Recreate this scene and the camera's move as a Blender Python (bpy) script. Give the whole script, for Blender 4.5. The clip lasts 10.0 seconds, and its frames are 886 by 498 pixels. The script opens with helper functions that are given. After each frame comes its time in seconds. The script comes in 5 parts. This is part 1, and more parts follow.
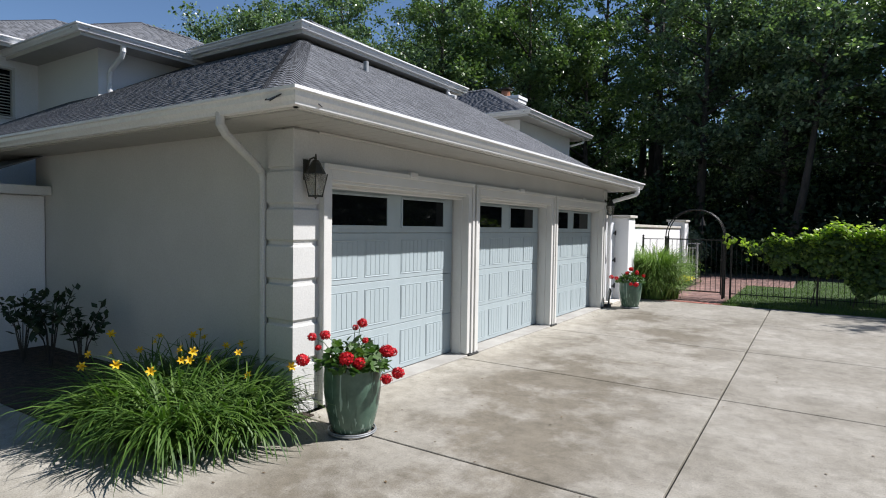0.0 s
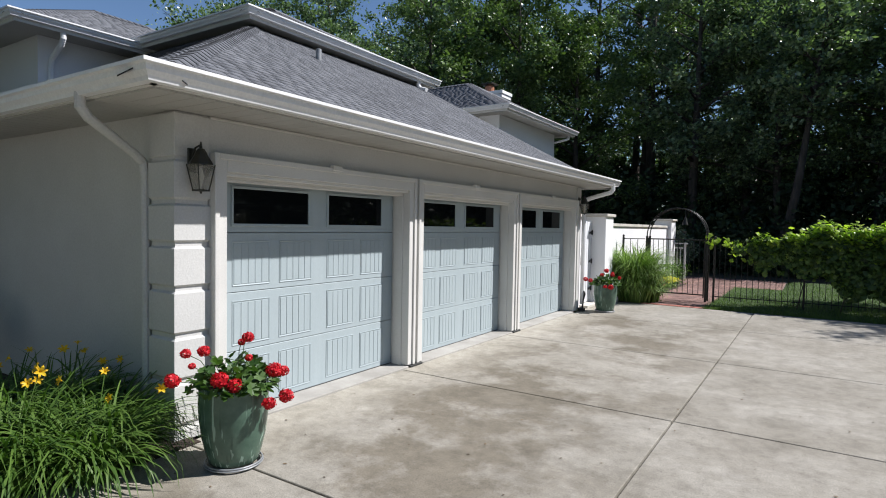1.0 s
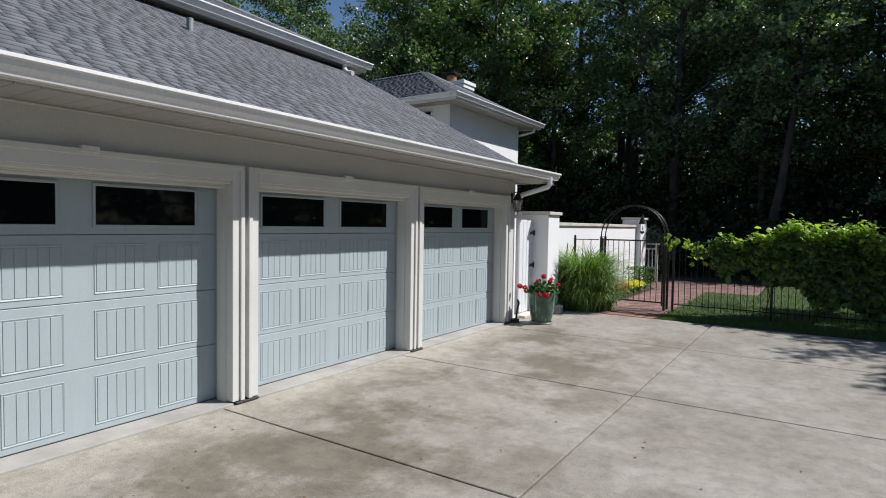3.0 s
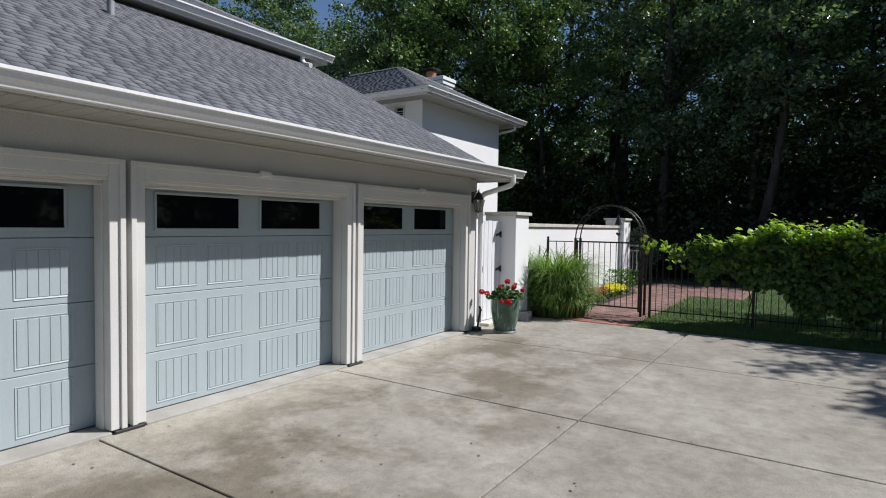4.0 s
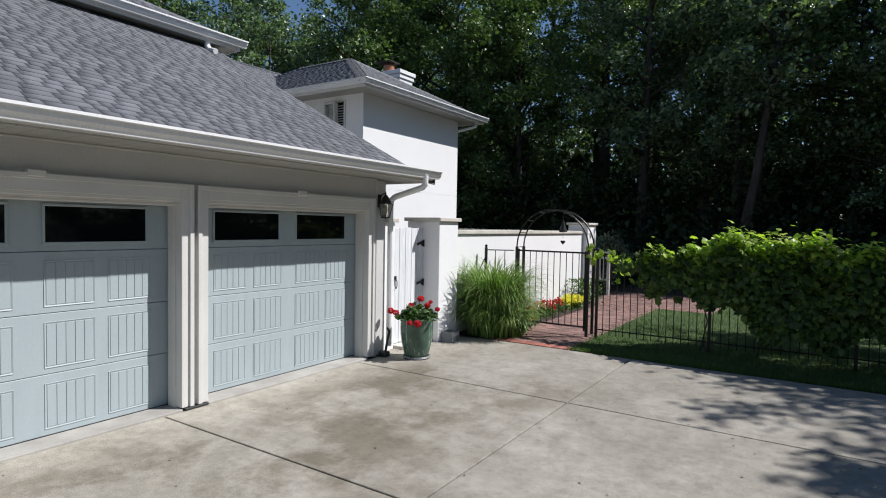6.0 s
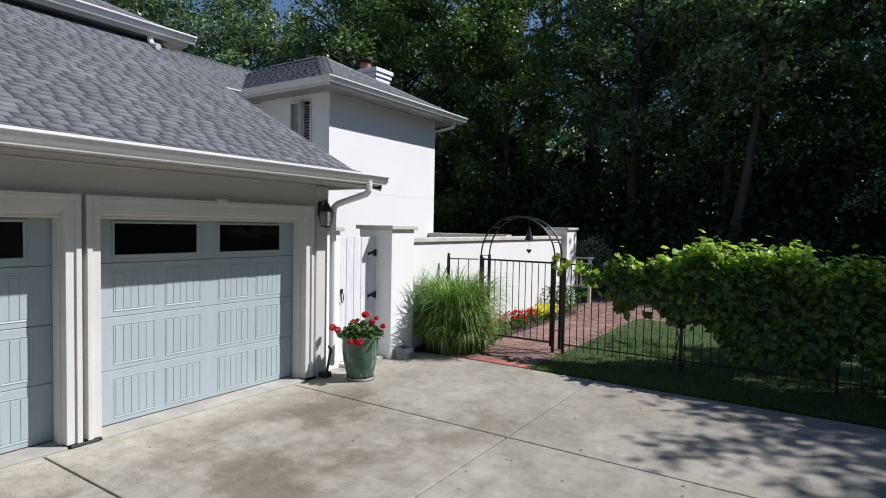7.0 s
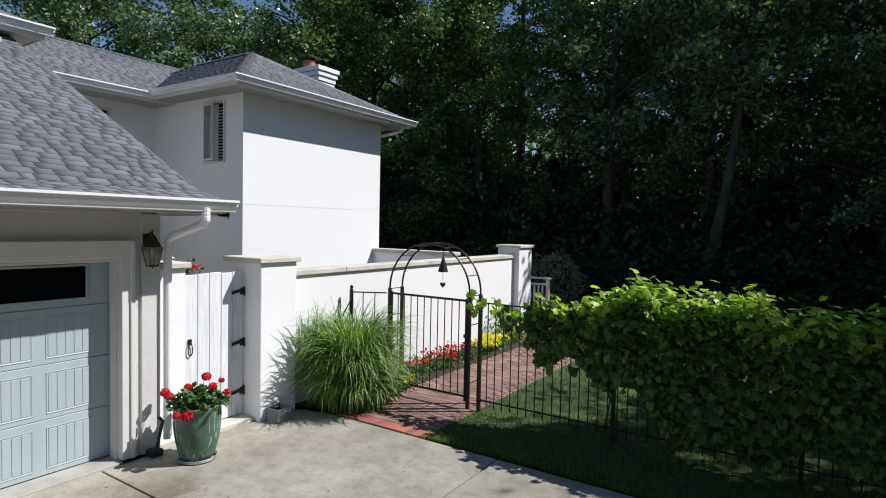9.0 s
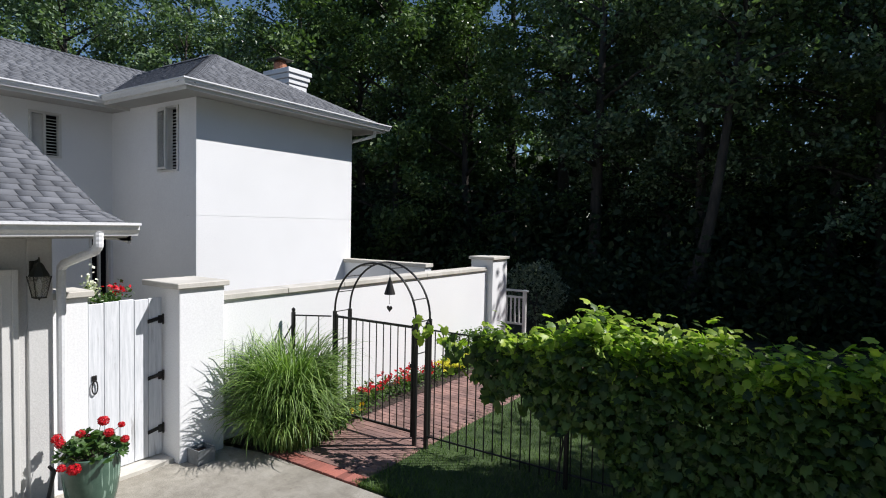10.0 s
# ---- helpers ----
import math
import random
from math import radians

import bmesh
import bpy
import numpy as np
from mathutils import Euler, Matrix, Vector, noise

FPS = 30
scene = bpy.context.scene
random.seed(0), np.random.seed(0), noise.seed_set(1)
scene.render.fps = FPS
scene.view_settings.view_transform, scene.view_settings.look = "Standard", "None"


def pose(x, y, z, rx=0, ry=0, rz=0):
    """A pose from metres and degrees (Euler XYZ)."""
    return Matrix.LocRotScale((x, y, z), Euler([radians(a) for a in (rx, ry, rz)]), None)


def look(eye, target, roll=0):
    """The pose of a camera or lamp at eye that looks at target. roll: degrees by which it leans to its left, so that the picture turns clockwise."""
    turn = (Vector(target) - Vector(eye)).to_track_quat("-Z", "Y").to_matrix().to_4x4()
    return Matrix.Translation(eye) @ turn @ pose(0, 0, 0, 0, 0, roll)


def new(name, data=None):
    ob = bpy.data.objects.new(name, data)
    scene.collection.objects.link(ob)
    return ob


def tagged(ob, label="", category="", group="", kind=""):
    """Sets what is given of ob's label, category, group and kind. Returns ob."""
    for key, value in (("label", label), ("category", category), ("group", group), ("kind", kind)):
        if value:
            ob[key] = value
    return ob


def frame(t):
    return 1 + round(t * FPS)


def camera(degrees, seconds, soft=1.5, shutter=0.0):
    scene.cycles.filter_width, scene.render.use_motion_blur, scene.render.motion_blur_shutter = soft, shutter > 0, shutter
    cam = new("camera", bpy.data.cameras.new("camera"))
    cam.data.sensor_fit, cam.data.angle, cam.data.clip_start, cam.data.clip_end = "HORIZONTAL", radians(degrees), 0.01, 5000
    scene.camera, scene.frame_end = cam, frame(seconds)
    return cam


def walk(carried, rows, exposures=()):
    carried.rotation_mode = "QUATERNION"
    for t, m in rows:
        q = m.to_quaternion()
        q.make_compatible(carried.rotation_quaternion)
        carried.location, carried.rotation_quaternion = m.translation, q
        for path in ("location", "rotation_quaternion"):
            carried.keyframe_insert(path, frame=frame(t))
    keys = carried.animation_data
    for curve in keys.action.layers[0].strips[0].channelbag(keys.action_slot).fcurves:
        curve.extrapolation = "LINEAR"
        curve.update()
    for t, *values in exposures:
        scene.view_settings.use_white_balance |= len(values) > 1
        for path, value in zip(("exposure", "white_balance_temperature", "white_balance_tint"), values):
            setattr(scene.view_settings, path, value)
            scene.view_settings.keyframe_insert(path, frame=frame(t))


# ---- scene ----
cam = camera(75.7, 10.0, 1.05)
PATH = [
    (0, (-0.284, 0.563, 1.722), (-1.373, 2.239, 1.643), 0.9),
    (0.5, (-0.163, 1.037, 1.718), (-1.253, 2.713, 1.638), 0.9),
    (1, (-0.021, 1.525, 1.736), (-1.111, 3.2, 1.653), 1.0),
    (1.5, (0.126, 2.016, 1.741), (-0.964, 3.691, 1.659), 0.9),
    (2, (0.272, 2.531, 1.753), (-0.82, 4.205, 1.668), 1.0),
    (2.5, (0.407, 3.086, 1.76), (-0.688, 4.758, 1.673), 1.0),
    (4, (0.751, 4.64, 1.787), (-0.344, 6.312, 1.704), 0.9),
    (4.5, (0.89, 5.119, 1.791), (-0.208, 6.788, 1.71), 0.9),
    (5, (1.019, 5.6, 1.806), (-0.08, 7.27, 1.729), 0.9),
    (6.5, (1.321, 7.041, 1.996), (0.224, 8.712, 1.914), 1.1),
    (7, (1.458, 7.524, 2.072), (0.359, 9.192, 1.99), 1.1),
    (7.5, (1.525, 8.041, 2.161), (0.428, 9.711, 2.078), 1.2),
    (8, (1.546, 8.607, 2.258), (0.452, 10.279, 2.175), 1.4),
    (8.5, (1.648, 9.171, 2.386), (0.551, 10.841, 2.301), 1.4),
    (9, (1.778, 9.712, 2.518), (0.678, 11.38, 2.434), 1.2),
    (9.5, (1.902, 10.212, 2.664), (0.798, 11.877, 2.576), 1.3),
    (10, (1.997, 10.688, 2.771), (0.891, 12.352, 2.687), 1.1),
]
walk(cam, [(t, look(eye, target, roll)) for t, eye, target, roll in PATH], [(0, 0.62, 6150, 12), (1.0, 0.56, 6150, 12), (2.0, 0.37, 6150, 12), (4.0, 0.27, 6150, 12), (6.0, 0.34, 6150, 12), (10.0, 0.40, 6150, 12)])

# ---- world, sun ----
SUN = Vector((1.0, 0.78, 1.45)).normalized()
world = bpy.data.worlds.new("sky")
scene.world = world
world.use_nodes = True
wn = world.node_tree.nodes
sky = wn.new("ShaderNodeTexSky")
sky.sky_type = "NISHITA"
sky.sun_disc = False
sky.sun_elevation = math.asin(SUN.z)
sky.sun_rotation = math.atan2(SUN.x, SUN.y)
sky.air_density, sky.dust_density, sky.ozone_density = 1.0, 0.0, 4.0
wn["Background"].inputs["Strength"].default_value = 0.068
world.node_tree.links.new(sky.outputs[0], wn["Background"].inputs[0])
sun_data = bpy.data.lights.new("sun", "SUN")
sun_data.energy, sun_data.angle, sun_data.color = 5.0, radians(0.53), (1.0, 0.955, 0.89)
sun = new("sun", sun_data)
sun.matrix_world = look(SUN * 60, (0, 0, 0))

# ---- materials ----


def nodes_of(name):
    m = bpy.data.materials.new(name)
    m.use_nodes = True
    return m, m.node_tree.nodes, m.node_tree.links, m.node_tree.nodes["Principled BSDF"]


def noise_tex(n, l, vec, scale, detail=5.0, rough=0.6, stretch=None):
    if stretch:
        mp = n.new("ShaderNodeMapping")
        mp.inputs["Scale"].default_value = stretch
        l.new(vec, mp.inputs["Vector"])
        vec = mp.outputs[0]
    t = n.new("ShaderNodeTexNoise")
    t.inputs["Scale"].default_value, t.inputs["Detail"].default_value, t.inputs["Roughness"].default_value = scale, detail, rough
    l.new(vec, t.inputs["Vector"])
    return t.outputs["Fac"]


def ramp(n, l, fac, stops):
    r = n.new("ShaderNodeValToRGB")
    el = r.color_ramp.elements
    while len(el) < len(stops):
        el.new(0.5)
    for e, (p, c) in zip(el, stops):
        e.position, e.color = p, (*c, 1) if len(c) == 3 else c
    l.new(fac, r.inputs[0])
    return r.outputs[0]


def mixed(n, l, a, b, fac, kind="MIX"):
    x = n.new("ShaderNodeMix")
    x.data_type, x.blend_type = "RGBA", kind
    for sock, v in ((x.inputs["Factor"], fac), (x.inputs["A"], a), (x.inputs["B"], b)):
        if hasattr(v, "is_linked"):
            l.new(v, sock)
        elif isinstance(v, (int, float)):
            sock.default_value = v
        else:
            sock.default_value = (*v, 1)
    return x.outputs["Result"]


def bumped(n, l, bsdf, height, strength, dist=0.01):
    b = n.new("ShaderNodeBump")
    b.inputs["Strength"].default_value, b.inputs["Distance"].default_value = strength, dist
    l.new(height, b.inputs["Height"])
    l.new(b.outputs[0], bsdf.inputs["Normal"])


def place(n):
    return n.new("ShaderNodeNewGeometry").outputs["Position"]


def surface(name, base, dark, large=0.7, fine=60.0, rough=0.7, bump=0.25, dist=0.004, metal=0.0, vary="", amount=0.25, stretch=None, lo=0.38, hi=0.68):
    """Two-scale painted, stone or wood surface. vary: 'object' or 'island' for a tone of its own for each piece."""
    m, n, l, p = nodes_of(name)
    pos = place(n)
    big = noise_tex(n, l, pos, large, 4, 0.6, stretch)
    small = noise_tex(n, l, pos, fine, 4, 0.7, stretch)
    col = ramp(n, l, big, [(lo, dark), (hi, base)])
    grain = ramp(n, l, small, [(0.25, (0.88, 0.88, 0.88)), (0.75, (1.08, 1.08, 1.08))])
    col = mixed(n, l, col, grain, 1.0, "MULTIPLY")
    if vary:
        src = n.new("ShaderNodeObjectInfo").outputs["Random"] if vary == "object" else n.new("ShaderNodeNewGeometry").outputs["Random Per Island"]
        tone = ramp(n, l, src, [(0.0, (1 - amount,) * 3), (1.0, (1 + amount,) * 3)])
        col = mixed(n, l, col, tone, 1.0, "MULTIPLY")
    l.new(col, p.inputs["Base Color"])
    p.inputs["Roughness"].default_value, p.inputs["Metallic"].default_value = rough, metal
    bumped(n, l, p, small, bump, dist)
    return m


def leaf_mat(name, a, b, vary="island", rough=0.5, trans=0.45):
    m, n, l, p = nodes_of(name)
    src = n.new("ShaderNodeObjectInfo").outputs["Random"] if vary == "object" else n.new("ShaderNodeNewGeometry").outputs["Random Per Island"]
    big = noise_tex(n, l, place(n), 0.8, 3)
    col = mixed(n, l, ramp(n, l, src, [(0, a), (1, b)]), ramp(n, l, big, [(0.3, (0.75, 0.8, 0.75)), (0.7, (1.15, 1.12, 1.05))]), 1.0, "MULTIPLY")
    l.new(col, p.inputs["Base Color"])
    p.inputs["Roughness"].default_value = rough
    p.inputs["Specular IOR Level"].default_value = 0.35
    tr = n.new("ShaderNodeBsdfTranslucent")
    l.new(mixed(n, l, col, (1.0, 1.25, 0.45), 1.0, "MULTIPLY"), tr.inputs[0])
    mx = n.new("ShaderNodeMixShader")
    mx.inputs[0].default_value = trans
    l.new(p.outputs[0], mx.inputs[1])
    l.new(tr.outputs[0], mx.inputs[2])
    l.new(mx.outputs[0], n["Material Output"].inputs[0])
    return m


def glass_mat():
    m, n, l, p = nodes_of("dark_glass")
    p.inputs["Base Color"].default_value = (0.004, 0.005, 0.006, 1)
    p.inputs["Roughness"].default_value = 0.04
    p.inputs["Specular IOR Level"].default_value = 0.12
    return m


def concrete_mat(name, vary):
    m, n, l, p = nodes_of(name)
    pos = place(n)
    blot = noise_tex(n, l, pos, 0.6, 8, 0.72)
    patch = noise_tex(n, l, pos, 2.6, 8, 0.75)
    grit = noise_tex(n, l, pos, 95, 4, 0.85)
    speck = noise_tex(n, l, pos, 22, 3, 0.75)
    col = ramp(n, l, blot, [(0.36, (0.25, 0.23, 0.192)), (0.52, (0.305, 0.284, 0.244)), (0.66, (0.35, 0.328, 0.288))])
    col = mixed(n, l, col, ramp(n, l, patch, [(0.3, (0.70, 0.69, 0.67)), (0.55, (1.0, 1.0, 1.0)), (0.75, (1.1, 1.1, 1.1))]), 1.0, "MULTIPLY")
    col = mixed(n, l, col, ramp(n, l, grit, [(0.34, (0.58, 0.57, 0.55)), (0.5, (1.0, 1.0, 1.0)), (0.66, (1.24, 1.24, 1.23))]), 1.0, "MULTIPLY")
    mid = noise_tex(n, l, pos, 8, 10, 0.8)
    col = mixed(n, l, col, ramp(n, l, mid, [(0.33, (0.76, 0.75, 0.73)), (0.5, (1.0, 1.0, 1.0)), (0.68, (1.16, 1.16, 1.15))]), 1.0, "MULTIPLY")
    chip = noise_tex(n, l, pos, 38, 2, 0.9)
    col = mixed(n, l, col, ramp(n, l, chip, [(0.66, (1, 1, 1)), (0.72, (1.35, 1.34, 1.32))]), 1.0, "MULTIPLY")
    col = mixed(n, l, col, ramp(n, l, speck, [(0.27, (0.45, 0.43, 0.4)), (0.36, (1, 1, 1))]), 0.8, "MULTIPLY")
    # worn tyre and runoff stains lengthwise in front of the doors
    runs = noise_tex(n, l, pos, 0.6, 9, 0.7, (1.0, 0.9, 1))
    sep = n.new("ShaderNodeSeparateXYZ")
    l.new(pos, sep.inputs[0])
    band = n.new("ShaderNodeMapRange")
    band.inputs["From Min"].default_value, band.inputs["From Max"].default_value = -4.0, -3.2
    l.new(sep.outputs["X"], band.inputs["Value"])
    clean = n.new("ShaderNodeMapRange")
    clean.inputs["From Min"].default_value, clean.inputs["From Max"].default_value = -1.9, -0.9
    clean.inputs["To Min"].default_value, clean.inputs["To Max"].default_value = 1.0, 0.25
    l.new(sep.outputs["X"], clean.inputs["Value"])
    both = n.new("ShaderNodeMath")
    both.operation = "MULTIPLY"
    l.new(band.outputs[0], both.inputs[0])
    l.new(clean.outputs[0], both.inputs[1])
    stain = n.new("ShaderNodeMath")
    stain.operation = "MULTIPLY"
    l.new(ramp(n, l, runs, [(0.45, (0, 0, 0)), (0.55, (0.85, 0.85, 0.85))]), stain.inputs[0])
    swept = n.new("ShaderNodeMapRange")
    swept.inputs["From Min"].default_value, swept.inputs["From Max"].default_value = 12.9, 13.9
    swept.inputs["To Min"].default_value, swept.inputs["To Max"].default_value = 1.0, 0.15
    l.new(sep.outputs["Y"], swept.inputs["Value"])
    worn = n.new("ShaderNodeMath")
    worn.operation = "MULTIPLY"
    l.new(both.outputs[0], worn.inputs[0])
    l.new(swept.outputs[0], worn.inputs[1])
    l.new(worn.outputs[0], stain.inputs[1])
    col = mixed(n, l, col, mixed(n, l, col, (0.50, 0.46, 0.39), 1.0, "MULTIPLY"), stain.outputs[0])
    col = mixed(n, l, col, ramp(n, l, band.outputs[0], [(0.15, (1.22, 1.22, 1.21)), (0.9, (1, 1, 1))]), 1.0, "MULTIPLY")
    if vary:
        tone = ramp(n, l, n.new("ShaderNodeObjectInfo").outputs["Random"], [(0, (0.95, 0.95, 0.95)), (1, (1.05, 1.05, 1.05))])
        col = mixed(n, l, col, tone, 1.0, "MULTIPLY")
    l.new(col, p.inputs["Base Color"])
    p.inputs["Roughness"].default_value = 0.88
    bumped(n, l, p, grit, 0.35, 0.004)
    return m


def pot_mat():
    m, n, l, p = nodes_of("celadon_glaze")
    tc = n.new("ShaderNodeTexCoord").outputs["Object"]
    drip = noise_tex(n, l, tc, 1.0, 2, 0.5, (38, 38, 1.0))
    mott = noise_tex(n, l, tc, 7, 5, 0.6)
    col = ramp(n, l, mott, [(0.3, (0.045, 0.09, 0.065)), (0.7, (0.10, 0.165, 0.12))])
    col = mixed(n, l, col, (0.30, 0.42, 0.34), ramp(n, l, drip, [(0.61, (0, 0, 0)), (0.66, (0.8, 0.8, 0.8))]))
    col = mixed(n, l, col, (0.03, 0.06, 0.04), ramp(n, l, noise_tex(n, l, tc, 1.0, 2, 0.5, (18, 18, 2.2)), [(0.62, (0, 0, 0)), (0.72, (0.6, 0.6, 0.6))]))
    l.new(col, p.inputs["Base Color"])
    p.inputs["Roughness"].default_value = 0.22
    bumped(n, l, p, mott, 0.12, 0.01)
    return m


def wood_gate_mat():
    m, n, l, p = nodes_of("whitewashed_wood")
    pos = place(n)
    streak = noise_tex(n, l, pos, 1.0, 6, 0.7, (30, 30, 2.0))
    worn = noise_tex(n, l, pos, 1.0, 5, 0.7, (9, 9, 1.1))
    col = ramp(n, l, streak, [(0.3, (0.52, 0.54, 0.56)), (0.6, (0.74, 0.75, 0.77))])
    col = mixed(n, l, col, (0.30, 0.29, 0.28), ramp(n, l, worn, [(0.60, (0, 0, 0)), (0.70, (0.75, 0.75, 0.75))]))
    l.new(col, p.inputs["Base Color"])
    p.inputs["Roughness"].default_value = 0.75
    bumped(n, l, p, streak, 0.3, 0.004)
    return m


STUCCO = surface("stucco_cream", (0.60, 0.595, 0.575), (0.53, 0.525, 0.505), 0.6, 55, 0.9, 0.45, 0.006)
STUCCO_WHITE = surface("stucco_white", (0.80, 0.80, 0.80), (0.75, 0.75, 0.75), 0.45, 50, 0.9, 0.2, 0.004)
TRIM = surface("trim_paint", (0.65, 0.64, 0.61), (0.59, 0.58, 0.55), 1.3, 90, 0.55, 0.12, 0.002)
GUTTER = surface("gutter_enamel", (0.82, 0.82, 0.82), (0.75, 0.755, 0.76), 0.9, 40, 0.35, 0.05, 0.002)
# cream darkened below the trim's, with some of the eave's shade in it
SOFFIT = surface("shaded_soffit_paint", (0.42, 0.41, 0.385), (0.37, 0.36, 0.335), 1.0, 60, 0.7, 0.15, 0.002)
DOORPAINT = surface("door_blue_grey", (0.385, 0.445, 0.465), (0.36, 0.42, 0.44), 1.2, 45, 0.45, 0.12, 0.002, stretch=(1, 8, 1))
SHINGLE = surface("asphalt_shingle", (0.152, 0.158, 0.174), (0.118, 0.123, 0.137), 0.9, 90, 0.95, 0.9, 0.006, vary="island", amount=0.17)
SHINGLE_PIECE = surface("asphalt_shingle_piece", (0.152, 0.158, 0.174), (0.118, 0.123, 0.137), 0.9, 90, 0.95, 0.9, 0.006, vary="object", amount=0.17)
# cut edges coloured near black, to draw the shadow line under each course
SHINGLE_EDGE = surface("shingle_edge_shadow", (0.04, 0.041, 0.046), (0.03, 0.031, 0.035), 1, 80, 0.95)
ROOFDECK = surface("roof_felt", (0.035, 0.035, 0.04), (0.025, 0.025, 0.03), 1, 60, 0.95)
IRON = surface("black_iron", (0.012, 0.012, 0.014), (0.02, 0.018, 0.016), 3, 90, 0.45, 0.2, 0.002, metal=0.3)
BRONZE = surface("aged_bronze", (0.035, 0.04, 0.034), (0.055, 0.05, 0.04), 6, 90, 0.5, 0.2, 0.002, metal=0.6)
STONECAP = surface("cast_stone_cap", (0.62, 0.59, 0.53), (0.48, 0.455, 0.40), 2.2, 70, 0.85, 0.35, 0.005)
BRICK = surface("clay_brick", (0.27, 0.155, 0.125), (0.185, 0.112, 0.098), 2.0, 55, 0.9, 0.5, 0.006, vary="object", amount=0.3)
BRICK_FAR = surface("clay_brick_far", (0.27, 0.155, 0.125), (0.185, 0.112, 0.098), 2.0, 55, 0.9, 0.5, 0.006, vary="island", amount=0.3)
BRICK_RED = surface("edging_brick", (0.36, 0.12, 0.085), (0.27, 0.10, 0.08), 2.0, 55, 0.9, 0.5, 0.006, vary="object", amount=0.25)
SAND = surface("joint_sand", (0.20, 0.17, 0.14), (0.13, 0.11, 0.09), 3, 120, 0.95, 0.5)
JOINT = surface("joint_dirt", (0.05, 0.043, 0.035), (0.03, 0.026, 0.022), 6, 120, 0.95, 0.5)
MULCH = surface("bark_mulch", (0.085, 0.055, 0.04), (0.03, 0.02, 0.016), 14, 70, 0.95, 1.0, 0.03)
GRASSBASE = surface("lawn_turf", (0.075, 0.125, 0.03), (0.04, 0.075, 0.018), 1.2, 90, 0.9, 1.0, 0.03)
SOIL = surface("woodland_floor", (0.05, 0.045, 0.028), (0.03, 0.032, 0.018), 0.6, 20, 0.95, 0.8, 0.03)
BARK = surface("tree_bark", (0.095, 0.078, 0.064), (0.045, 0.038, 0.032), 3, 28, 0.9, 0.9, 0.03, stretch=(3, 3, 0.6))
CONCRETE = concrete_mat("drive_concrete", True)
POT = pot_mat()
GATEWOOD = wood_gate_mat()
GLASS = glass_mat()
LAMPGLASS, ng, lg, pg = nodes_of("lantern_glass")
pg.inputs["Transmission Weight"].default_value, pg.inputs["Roughness"].default_value, pg.inputs["IOR"].default_value = 0.9, 0.12, 1.3
pg.inputs["Base Color"].default_value = (0.85, 0.83, 0.78, 1)
CLEAR, nc, lc, pc = nodes_of("clear_pane")
pc.inputs["Transmission Weight"].default_value, pc.inputs["Roughness"].default_value, pc.inputs["IOR"].default_value = 0.95, 0.02, 1.45
pc.inputs["Base Color"].default_value = (0.92, 0.95, 0.95, 1)
SILL = surface("sill_concrete", (0.40, 0.385, 0.355), (0.30, 0.285, 0.26), 2.5, 80, 0.9, 0.4, 0.004)
COPPER = surface("copper_cap", (0.50, 0.22, 0.12), (0.34, 0.15, 0.09), 5, 60, 0.5, 0.2, 0.003, metal=0.5)
LEAD = surface("lead_vent", (0.36, 0.37, 0.38), (0.28, 0.29, 0.30), 8, 60, 0.5, 0.2, 0.002, metal=0.4)
GREYBOX = surface("zinc_planter", (0.22, 0.24, 0.25), (0.16, 0.17, 0.18), 8, 60, 0.6, 0.2)
RUBBER = surface("black_rubber", (0.02, 0.02, 0.02), (0.03, 0.03, 0.03), 8, 60, 0.6, 0.2)
SLATS = surface("shutter_paint", (0.62, 0.61, 0.58), (0.55, 0.54, 0.51), 4, 60, 0.6, 0.1)
LEAF_TREE = leaf_mat("maple_leaf", (0.05, 0.09, 0.035), (0.19, 0.27, 0.10), rough=0.4, trans=0.22)
LEAF_DEEP = leaf_mat("wood_leaf", (0.035, 0.062, 0.038), (0.29, 0.38, 0.23), rough=0.3, trans=0.28)
# far darker than wood_leaf: the wood's deep shade is in this leaf colour
LEAF_UNDER_SHADED = leaf_mat("shaded_undergrowth_leaf", (0.014, 0.028, 0.012), (0.035, 0.06, 0.022), rough=0.65, trans=0.15)
# two copies of one vine leaf: dark as shaded, bright as sunlit
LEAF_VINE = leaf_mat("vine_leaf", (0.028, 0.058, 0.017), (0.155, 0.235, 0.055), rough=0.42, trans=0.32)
LEAF_VINE_SUNLIT = leaf_mat("sunlit_vine_leaf", (0.20, 0.32, 0.04), (0.52, 0.62, 0.10), rough=0.42, trans=0.5)
LEAF_VINE_PIECE = leaf_mat("vine_leaf_piece", (0.07, 0.14, 0.03), (0.36, 0.48, 0.08), vary="object", trans=0.45)
LEAF_LILY = leaf_mat("daylily_leaf", (0.045, 0.10, 0.018), (0.12, 0.20, 0.04), trans=0.3)
LEAF_REED = leaf_mat("maiden_grass", (0.06, 0.13, 0.025), (0.33, 0.45, 0.14), trans=0.3)
LEAF_GERANIUM = leaf_mat("geranium_leaf", (0.035, 0.085, 0.02), (0.09, 0.16, 0.04), trans=0.3)
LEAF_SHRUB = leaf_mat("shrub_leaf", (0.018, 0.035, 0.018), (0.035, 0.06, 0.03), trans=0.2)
LEAF_GREY = leaf_mat("grey_bush_leaf", (0.10, 0.13, 0.09), (0.26, 0.30, 0.21), trans=0.2)
LAWN = leaf_mat("lawn_blade", (0.05, 0.10, 0.018), (0.13, 0.20, 0.045), trans=0.3)
PETAL_RED = leaf_mat("red_petal", (0.50, 0.006, 0.018), (0.75, 0.02, 0.035), trans=0.25)
